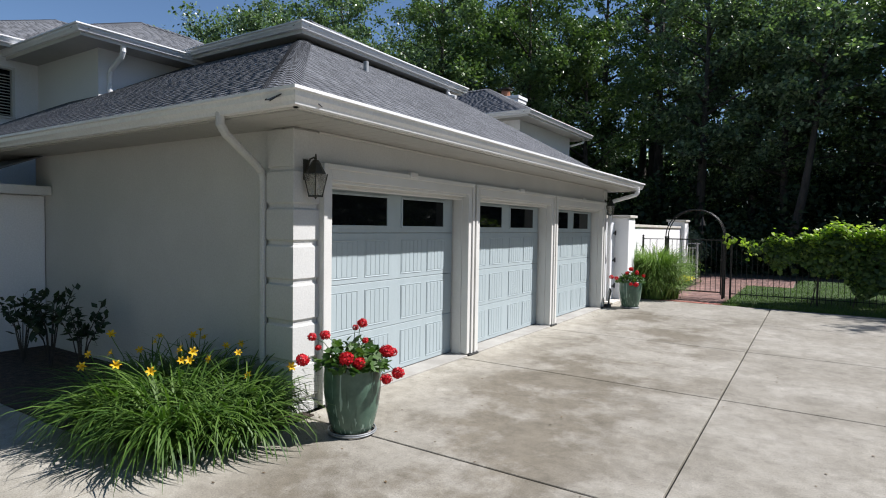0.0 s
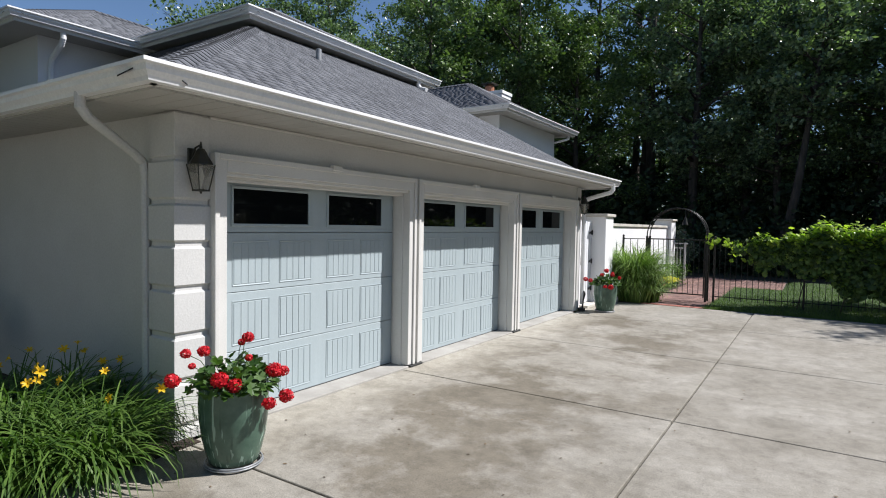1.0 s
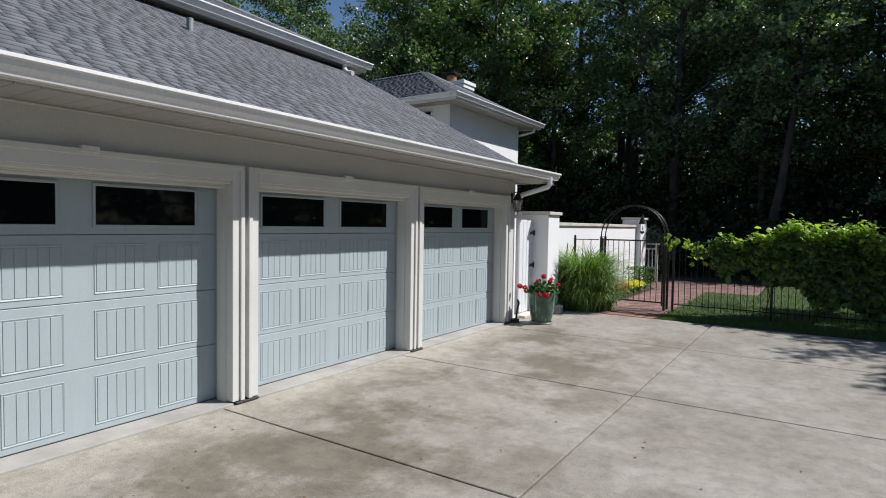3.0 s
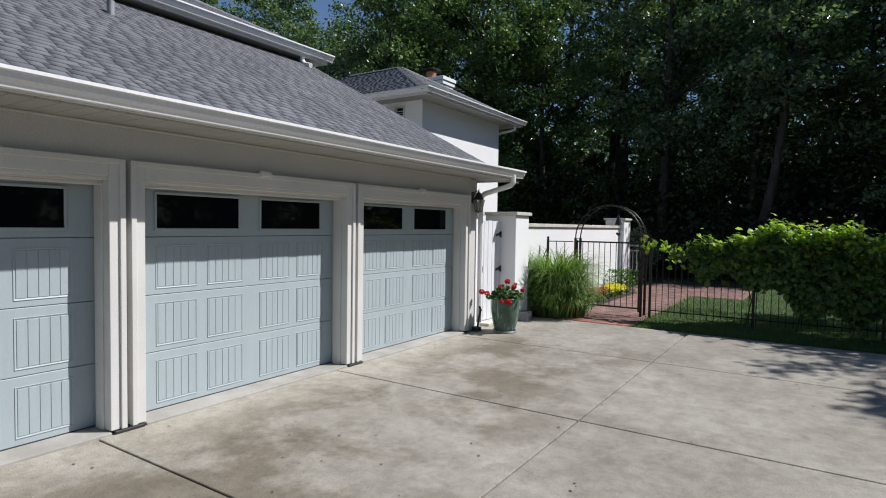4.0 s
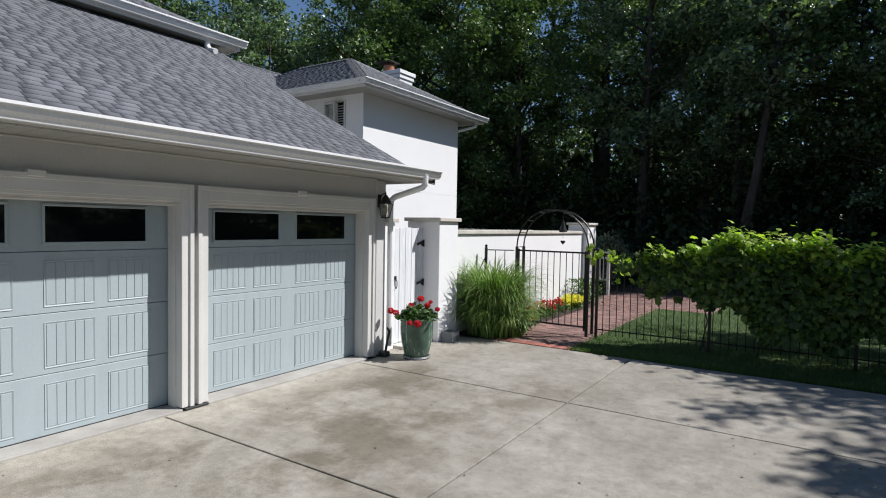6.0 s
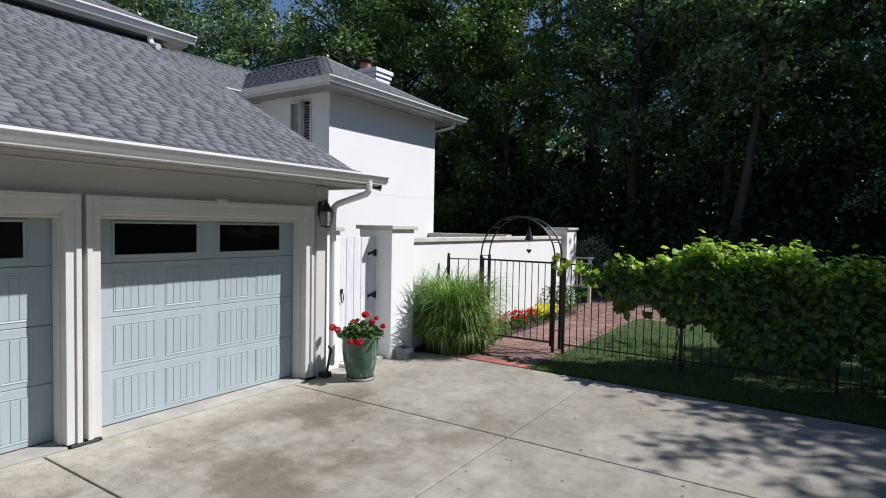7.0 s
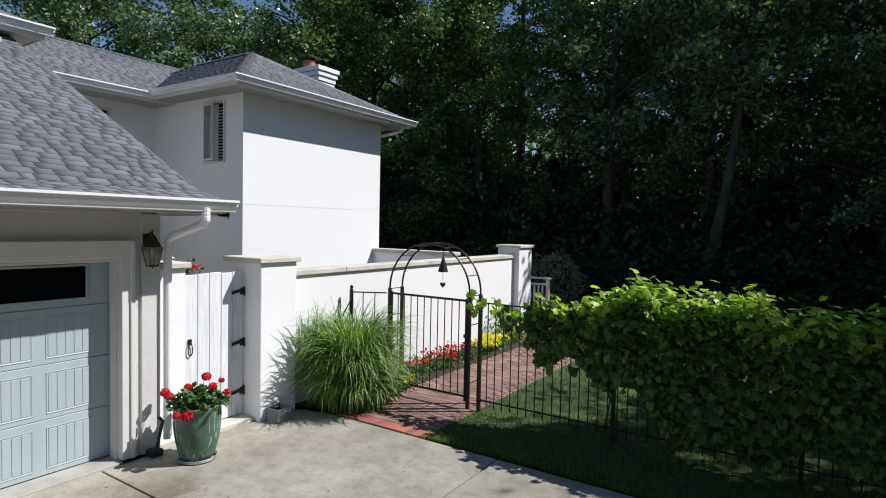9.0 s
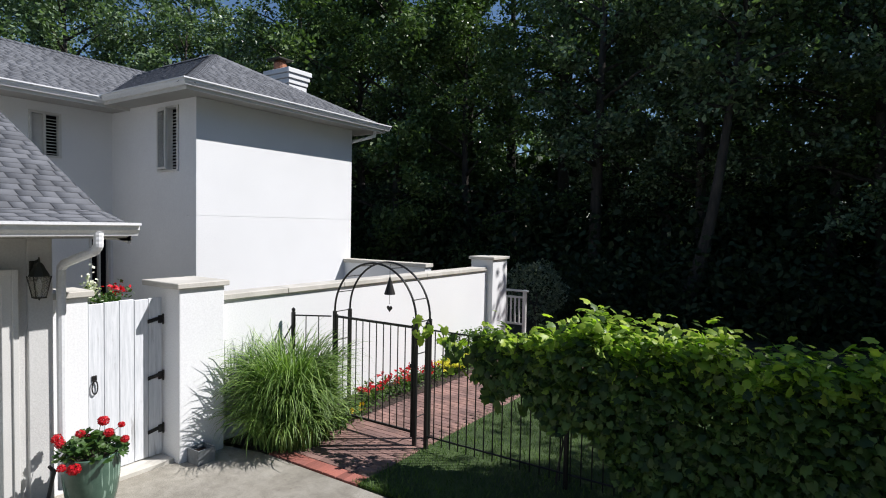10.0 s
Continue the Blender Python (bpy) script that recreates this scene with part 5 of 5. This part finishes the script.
def vine_leaf_shape():
    """A lobed heart-shaped leaf in the plane, stalk at the origin, about one long, with a dished blade."""
    pts = [(0, 0, 0), (0.30, -0.16, -0.05), (0.50, 0.12, -0.10), (0.40, 0.38, -0.06), (0.42, 0.66, -0.12), (0.18, 0.72, -0.04), (0, 1.0, -0.14), (-0.18, 0.72, -0.04), (-0.42, 0.66, -0.12), (-0.40, 0.38, -0.06), (-0.50, 0.12, -0.10), (-0.30, -0.16, -0.05), (0, 0.38, 0.04)]
    faces = [(12, k, (k + 1) % 12) for k in range(12)]
    return np.array(pts), faces


VSHAPE, VFACES = vine_leaf_shape()


def vine_frames(pos, normal, size):
    n = len(pos)
    nor = unit(normal + rngv.normal(size=(n, 3)) * 0.6)
    down = np.tile(np.array([0, 0, -1.0]), (n, 1)) + rngv.normal(size=(n, 3)) * 0.55
    d = unit(down - nor * (down * nor).sum(1, keepdims=True))
    s = np.cross(d, nor)
    return s, d, nor, size * rngv.uniform(0.6, 1.25, n)


def hedge_points(n):
    x = rngv.uniform(-1.25, 11.2, n)
    x[: n // 2] = -1.25 + (x[: n // 2] + 1.25) * 0.4
    start = np.clip((x + 1.45) / 1.3, 0.1, 1.0)
    top = 1.41 + 0.22 * start + 0.06 * np.clip(x + 1, 0, 1) + 0.06 * np.sin(x * 2.3) + 0.05 * np.sin(x * 5.9 + 1) + 0.05 * np.sin(x * 11) + 0.11 * np.abs(rngv.normal(size=n))
    low = 1.22 - 0.48 * start - 0.38 * np.clip((x + 0.3) / 1.7, 0, 1) + 0.13 * np.sin(x * 3.1 + 2) + 0.11 * np.sin(x * 7.7)
    half = 0.10 + 0.20 * start + 0.15 * np.clip(x + 1, 0, 1)
    ang = rngv.uniform(-0.35 * math.pi, 1.05 * math.pi, n)
    depth = 1 - 0.5 * rngv.random(n) ** 1.4
    mid = (top + low) / 2
    y = FY - 0.02 - half * np.cos(ang) * depth * (1 + 0.16 * np.sin(x * 4.3 + ang * 3))
    z = mid + (top - low) / 2 * np.sign(np.sin(ang)) * np.abs(np.sin(ang)) ** 0.6 * depth
    flat = rngv.random(n) < 0.45
    z = np.where(flat, rngv.uniform(low, top), z)
    y = np.where(flat, FY - half * rngv.uniform(0.75, 1.08, n), y)
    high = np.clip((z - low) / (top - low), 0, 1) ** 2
    nor = np.stack([0.35 * high + rngv.normal(size=n) * 0.35, -np.cos(ang) * (1 - 0.6 * high) - 0.4 * flat * (1 - high), np.maximum(np.sin(ang), 0) + 0.30 + 0.75 * high], 1)
    return np.stack([x, y, z], 1), nor, high


hedge = thing("vine_hedge", (3, FY, 0), "dense grape vine trained over the iron fence", "vine")
P, N, H = hedge_points(22000)
keep = rngv.random(len(P)) < np.clip((P[:, 0] + 1.6) / 1.6, 0.12, 1.0)
P, N, H = P[keep], N[keep], H[keep]
s, d, nor, sz = vine_frames(P, N, 0.092)
verts = P[:, None] + sz[:, None, None] * (VSHAPE[None, :, :1] * s[:, None] + VSHAPE[None, :, 1:2] * d[:, None] + VSHAPE[None, :, 2:] * nor[:, None])
near = np.where((P[:, 0] < 0.6) & (P[:, 1] < FY))[0][:290]
rest = np.setdiff1d(np.arange(len(P)), near)
# split by height: bright leaves where sun falls on top, dark ones below
sunlit = H[rest] + rngv.normal(size=len(rest)) * 0.16 > 0.72
tagged(part("leaves", arrays_mesh("leaves", verts[rest[~sunlit]], 13, LEAF_VINE, VFACES), LEAF_VINE, hedge), kind="stuff")
tagged(part("young_leaves", arrays_mesh("young_leaves", verts[rest[sunlit]], 13, LEAF_VINE_SUNLIT, VFACES), LEAF_VINE_SUNLIT, hedge, "yellow-green vine leaves with sunlight put into their colour"), kind="stuff")
one_leaf = arrays_mesh("leaf", VSHAPE[None], 13, LEAF_VINE_PIECE, VFACES)
for i in near:
    o = part("leaf", one_leaf, LEAF_VINE_PIECE, hedge)
    m = Matrix([[s[i][k] * sz[i], d[i][k] * sz[i], nor[i][k] * sz[i], P[i][k]] for k in range(3)] + [[0, 0, 0, 1]])
    o.matrix_basis = m
for k in range(14):
    x = -0.3 + k * 0.8
    part("vine_stem", tubes(([(x, FY + 0.03, -0.03), (x + 0.1, FY - 0.02, 0.5), (x - 0.05, FY + 0.03, 1.0), (x + 0.25, FY, 1.5)], [0.014, 0.011, 0.009, 0.005]), sides=6), BARK, hedge)
# runners creeping along the top rail to the arch
runner = tubes(([(-0.9, FY, 1.52), (-1.3, FY - 0.02, 1.50), (-1.7, FY + 0.02, 1.46), (-2.05, FY - 0.03, 1.52), (-2.2, FY - 0.02, 1.62)], 0.005), sides=5)
part("runner", runner, LEAF_VINE, hedge)
n = 70
x = rngv.uniform(-2.2, -0.9, n)
RP = np.stack([x, FY - 0.03 + rngv.normal(size=n) * 0.05, 1.47 + rngv.normal(size=n) * 0.08 - 0.25 * rngv.random(n) * (x > -1.7)], 1)
s, d, nor, sz = vine_frames(RP, np.tile([0.2, -0.6, 0.7], (n, 1)), 0.11)
rv = RP[:, None] + sz[:, None, None] * (VSHAPE[None, :, :1] * s[:, None] + VSHAPE[None, :, 1:2] * d[:, None] + VSHAPE[None, :, 2:] * nor[:, None])
tagged(part("runner_leaves", arrays_mesh("runner_leaves", rv, 13, LEAF_VINE_SUNLIT, VFACES), LEAF_VINE_SUNLIT, hedge), kind="stuff")

shoots, sp = [], []
for k in range(16):
    x0 = -1.55 + 0.17 * k + rngv.uniform(-0.05, 0.05)
    drop = rngv.uniform(0.35, 0.85) if k > 2 else 0.25
    line = [(x0, FY - 0.10, 1.50), (x0 + rngv.uniform(-0.1, 0.1), FY - 0.2, 1.5 - drop * 0.5), (x0 + rngv.uniform(-0.15, 0.15), FY - 0.2, 1.5 - drop)]
    shoots.append((line, 0.004))
    for t in np.linspace(0.1, 1, 11):
        a, b = (line[0], line[1]) if t < 0.5 else (line[1], line[2])
        u = (t % 0.5) * 2 if t < 1 else 1.0
        sp.append([a[i] + (b[i] - a[i]) * u + rngv.normal() * 0.045 for i in range(3)])
part("shoots", tubes(*shoots, sides=5), LEAF_VINE, hedge)
SP = np.array(sp)
s, d, nor, sz = vine_frames(SP, np.tile([0.2, -0.7, 0.5], (len(SP), 1)), 0.11)
sv = SP[:, None] + sz[:, None, None] * (VSHAPE[None, :, :1] * s[:, None] + VSHAPE[None, :, 1:2] * d[:, None] + VSHAPE[None, :, 2:] * nor[:, None])
tagged(part("shoot_leaves", arrays_mesh("shoot_leaves", sv, 13, LEAF_VINE, VFACES), LEAF_VINE, hedge), kind="stuff")

# ---- lawn blades ----
rngl = np.random.default_rng(23)
n = 42000
lx, ly = rngl.uniform(-2.04, 7, n), 15.16 + (24 - 15.2) * rngl.random(n) ** 1.7
ok = (lx > -1.99) | (ly < 21)
ok &= (ly < 20.9) | (lx > -0.72)
lx, ly = lx[ok] + rngl.normal(size=ok.sum()) * 0.02, ly[ok]
n = len(lx)
a = rngl.uniform(0, 6.283, n)
hh = rngl.uniform(0.035, 0.085, n)
b0 = np.stack([lx, ly, np.full(n, -0.005)], 1)
dv = np.stack([np.cos(a), np.sin(a), np.zeros(n)], 1)
tip = b0 + np.stack([np.cos(a + 1.3) * hh * 0.6, np.sin(a + 1.3) * hh * 0.6, hh], 1)
tagged(part("grass", arrays_mesh("grass", np.stack([b0 - dv * 0.005, b0 + dv * 0.005, tip], 1), 3, LAWN), LAWN), "short green lawn grass beside the drive", "grass", kind="stuff")

# ---- flower pots ----


def disc_leaf_mesh(name, material, petals=7):
    bm = bmesh.new()
    c = bm.verts.new((0, 0, 0))
    ring = [bm.verts.new((math.cos(a) * (1 + 0.12 * math.cos(petals * a)) * (0.3 if k == 0 else 1), math.sin(a) * (1 + 0.12 * math.cos(petals * a)) * (0.3 if k == 0 else 1), 0.16 + 0.10 * math.sin(2 * a))) for k, a in enumerate(2 * math.pi * k / 14 for k in range(14))]
    for k in range(14):
        bm.faces.new((c, ring[k], ring[(k + 1) % 14]))
    return mesh_from(name, bm, material)


GERANIUM_LEAF = disc_leaf_mesh("leaf", leaf_mat("geranium_leaf_piece", (0.035, 0.085, 0.02), (0.09, 0.16, 0.04), vary="object", trans=0.3))


def head_mesh(seed):
    """A ball of small frilled florets."""
    rg = np.random.default_rng(seed)
    d = unit(rg.normal(size=(70, 3)))
    pos = d * np.array([1, 1, 0.82]) * rg.uniform(0.75, 1.05, (70, 1))
    out = []
    for p, q in zip(pos, d):
        u = unit(np.cross(q, rg.normal(size=3)))
        w = np.cross(q, u)
        for k in range(4):
            a = k * 1.57 + rg.random()
            e = u * math.cos(a) + w * math.sin(a)
            f = np.cross(q, e)
            out.append([p, p + e * 0.30 + f * 0.16 + q * 0.05, p + e * 0.42 + q * 0.12, p + e * 0.30 - f * 0.16 + q * 0.05])
    return arrays_mesh("flower_head", np.array(out), 4, PETAL_RED)


HEADS = [head_mesh(k) for k in (1, 2, 3)]
POT_PROFILE = [(0.0, 0.03), (0.16, 0.03), (0.172, 0.04), (0.19, 0.10), (0.218, 0.22), (0.236, 0.36), (0.24, 0.46), (0.236, 0.55), (0.238, 0.575), (0.236, 0.585), (0.222, 0.585), (0.218, 0.57), (0.218, 0.50), (0.0, 0.49)]


def flower_pot(x, y, seed, turn, heads, label):
    """A glazed jar of geraniums; heads: flowers as (dx, dy, z, size)."""
    rg = random.Random(seed)
    t = thing("flower_pot", (0, 0, 0), label, "flower pot", "geranium pots")
    part("jar", lathe(bmesh.new(), POT_PROFILE, 48), POT, t, "green celadon glazed jar", smooth=True)
    part("soil", lathe(bmesh.new(), [(0.0, 0.545), (0.1, 0.548), (0.219, 0.535)], 24), MULCH, t)
    ringb = bmesh.new()
    for r, z in ((0.185, 0.012), (0.20, 0.02), (0.195, 0.033)):
        tube(ringb, [(r * math.cos(a), r * math.sin(a), z) for a in (2 * math.pi * k / 36 for k in range(37))], 0.006, 6)
    part("coiled_saucer", ringb, LEAD, t, "grey coiled metal plant stand")
    for k in range(150):
        a, r = rg.uniform(0, 6.283), 0.30 * math.sqrt(rg.random())
        z = 0.60 + 0.19 * (1 - (r / 0.31) ** 2) * rg.uniform(0.2, 1.0) - (0.06 * rg.random() if r > 0.22 else 0)
        o = part("leaf", GERANIUM_LEAF, LEAF_GERANIUM, t)
        sc = rg.uniform(0.028, 0.047)
        o.matrix_basis = pose(r * math.cos(a), r * math.sin(a), z, rg.uniform(-50, 50), rg.uniform(-50, 50), rg.uniform(0, 360)) @ Matrix.Diagonal((sc, sc, sc, 1))
    stems = bmesh.new()
    for k in range(14):
        a = k * 0.45
        tube(stems, [(0.05 * math.cos(a), 0.05 * math.sin(a), 0.52), (0.15 * math.cos(a), 0.15 * math.sin(a), 0.64), (0.23 * math.cos(a), 0.23 * math.sin(a), 0.69)], 0.005, 5)
    part("stems", stems, LEAF_GERANIUM, t)
    for k, (dx, dy, z, s) in enumerate(heads):
        z -= 0.035
        st = part("flower_stem", tubes(([(dx * 0.3, dy * 0.3, 0.56), (dx * 0.7, dy * 0.7, max(z - 0.05, 0.60)), (dx, dy, z)], 0.003), sides=5), LEAF_GERANIUM, t)
        o = part("flower_head", HEADS[k % 3], PETAL_RED, st, "bright red geranium flower head")
        o.matrix_basis = pose(dx, dy, z, 0, 0, k * 50) @ Matrix.Diagonal((s, s, s, 1))
    t.matrix_basis = pose(x, y, 0.0, 0, 0, turn)
    return t


# flowers are given across the pot (first number) and towards the drive (second), then turned
flower_pot(-3.46, 4.10, 4, 42, [(-0.40, -0.06, 0.66, 0.052), (-0.33, 0.02, 0.83, 0.036), (-0.23, 0.10, 0.83, 0.042), (0.08, 0.10, 0.93, 0.042), (0.02, 0.16, 0.88, 0.026), (-0.05, -0.22, 0.70, 0.055), (0.05, -0.24, 0.665, 0.050), (0.28, -0.02, 0.71, 0.055), (0.33, 0.06, 0.685, 0.042), (0.27, -0.18, 0.52, 0.045), (0.37, -0.08, 0.54, 0.050), (-0.28, -0.02, 0.75, 0.024), (0.10, 0.0, 0.80, 0.026)], "green glazed jar of red geraniums at the garage corner")
flower_pot(-3.62, 13.26, 9, 20, [(-0.40, 0.0, 0.70, 0.048), (-0.30, -0.05, 0.68, 0.045), (0.02, 0.12, 0.88, 0.048), (0.14, 0.06, 0.80, 0.044), (-0.08, -0.05, 0.80, 0.040), (0.28, 0.10, 0.74, 0.036), (0.09, -0.28, 0.58, 0.052), (-0.02, -0.30, 0.585, 0.036), (-0.12, 0.08, 0.72, 0.032), (0.15, 0.2, 0.83, 0.03)], "green glazed jar of red geraniums beside the garden gate")

# ---- small things by the gate ----
pbx = thing("planter_box", (-3.86, 14.55, 0), "small square zinc planter box by the pillar", "planter")
part("box", boxes((-3.97, -3.955, 14.44, 14.66, 0.0, 0.17), (-3.765, -3.75, 14.44, 14.66, 0.0, 0.17), (-3.955, -3.765, 14.44, 14.455, 0.0, 0.17), (-3.955, -3.765, 14.645, 14.66, 0.0, 0.17), (-3.955, -3.765, 14.455, 14.645, 0.0, 0.02), bevel=0.003), GREYBOX, pbx)
part("soil", boxes((-3.954, -3.766, 14.456, 14.644, 0.02, 0.12)), MULCH, pbx)
# small black object of unclear kind; the scraper shape is made up
tool = thing("black_object", (-4.02, 13.05, 0), "small black upright object at the wall's foot", "boot scraper")
part("base", boxes((-4.10, -3.98, 12.97, 13.10, 0.0, 0.07), bevel=0.008), RUBBER, tool)
part("grip", tubes(([(-4.03, 13.05, 0.05), (-4.02, 13.08, 0.22), (-4.00, 13.10, 0.36), (-4.01, 13.06, 0.42)], [0.02, 0.016, 0.022, 0.014]), sides=8), RUBBER, tool)
basket = thing("planter", (-6.0, 14.5, 0), "tall dark planter of white and pink flowers in the court", "planter")
part("body", lathe(bmesh.new(), [(0.0, 0.0), (0.20, 0.0), (0.24, 0.8), (0.30, 1.55), (0.27, 1.55), (0.0, 1.50)], 20, (-6.0, 14.5, 0)), BRONZE, basket, smooth=True)
rgf = np.random.default_rng(6)
fp = np.array([-6.0, 14.5, 1.68]) + rgf.normal(size=(260, 3)) * np.array([0.16, 0.18, 0.08])
part("foliage", arrays_mesh("foliage", leaf_quads(rgf, fp, 0.07, 0.6, 0.5), 4, LEAF_GERANIUM), LEAF_GERANIUM, basket)
wp = np.array([-6.0, 14.35, 1.84]) + rgf.normal(size=(110, 3)) * np.array([0.05, 0.05, 0.10])
part("flower", arrays_mesh("flower", leaf_quads(rgf, wp, 0.05, 0.8, 0.4), 4, PETAL_WHITE), PETAL_WHITE, basket, "white flower spike")
rp = np.array([-6.0, 14.68, 1.80]) + rgf.normal(size=(60, 3)) * np.array([0.05, 0.06, 0.05])
part("flower", arrays_mesh("flower", leaf_quads(rgf, rp, 0.05, 0.8, 0.4), 4, PETAL_RED), PETAL_RED, basket, "pink-red flowers")

# ---- flower bed along the garden wall ----


def bedding(x, y, r, h, material, label, seed, petals=90, green=260):
    rg = np.random.default_rng(seed)
    t = thing("bedding_plant", (x, y, 0), label, "flowers", "wall flower bed")
    p = np.array([x, y, 0]) + rg.normal(size=(green, 3)) * np.array([r, r, 0]) * 0.5 + np.array([0, 0, 1.0]) * h * rg.random((green, 1))
    part("foliage", arrays_mesh("foliage", leaf_quads(rg, p, 0.07, 0.45, 0.5), 4, LEAF_LILY), LEAF_LILY, t)
    if material:
        c = np.array([x, y, h]) + rg.normal(size=(petals // 6, 3)) * np.array([r * 0.5, r * 0.5, h * 0.12])
        q = np.repeat(c, 6, 0) + rg.normal(size=(len(c) * 6, 3)) * 0.022
        tagged(part("flowers", arrays_mesh("flowers", leaf_quads(rg, q, 0.05, 0.8, 0.6), 4, material), material, t), kind="stuff")
    return t


for k, (x, y) in enumerate(((-3.75, 17.3), (-3.82, 17.75), (-3.7, 18.15), (-3.85, 18.6), (-3.72, 19.0), (-3.6, 16.8))):
    bedding(x, y, 0.26, 0.24, PETAL_RED if k < 5 else None, "red flowering bedding plant in the wall bed" if k < 5 else "low green bedding plant in the wall bed", 50 + k)
for k, (x, y) in enumerate(((-3.72, 19.55), (-3.70, 19.9), (-3.78, 20.2))):
    bedding(x, y, 0.24, 0.20, PETAL_PALE, "pale yellow flowering bedding plant", 60 + k, 420)
for k, (x, y) in enumerate(((-3.85, 20.7), (-3.75, 21.2))):
    bedding(x, y, 0.36, 0.62, None, "leafy green perennial in the wall bed", 70 + k, 0, 700)
for k, (x, y) in enumerate(((-3.30, 15.85), (-3.42, 16.2), (-3.52, 16.55))):
    bedding(x, y, 0.20, 0.16, PETAL_YELLOW if k == 2 else None, "low green groundcover at the path's edge", 80 + k, 24)

# ---- litter on the drive ----
rgq = np.random.default_rng(12)
n = 520
lp = np.stack([rgq.uniform(-3.95, 3.0, n), rgq.uniform(1.5, 15, n), np.full(n, 0.006)], 1)
lit = leaf_quads(rgq, lp, 0.023, 0.6, 3.0, 0.6)
lit[:, :, 2] = 0.004 + np.abs(lit[:, :, 2] - 0.006) * 0.6
DRY = surface("dry_leaf", (0.16, 0.11, 0.06), (0.09, 0.06, 0.035), 9, 60, 0.9, 0.2, vary="island", amount=0.5)
tagged(part("leaf_litter", arrays_mesh("leaf_litter", lit, 4, DRY), DRY), "small dry leaf bits scattered on the drive", "litter", kind="stuff")

# ---- roof pieces nearest the way ----
for t in tabs_near:
    o = t[0].copy()
    me = arrays_mesh("shingle", [[tuple(p - o) for p in t]], 8, SHINGLE_PIECE, TAB_FACES, SHINGLE_EDGE, (1, 2, 3))
    s_ = part("shingle", me, SHINGLE_PIECE, roof)
    s_.matrix_basis = Matrix.Translation(o)
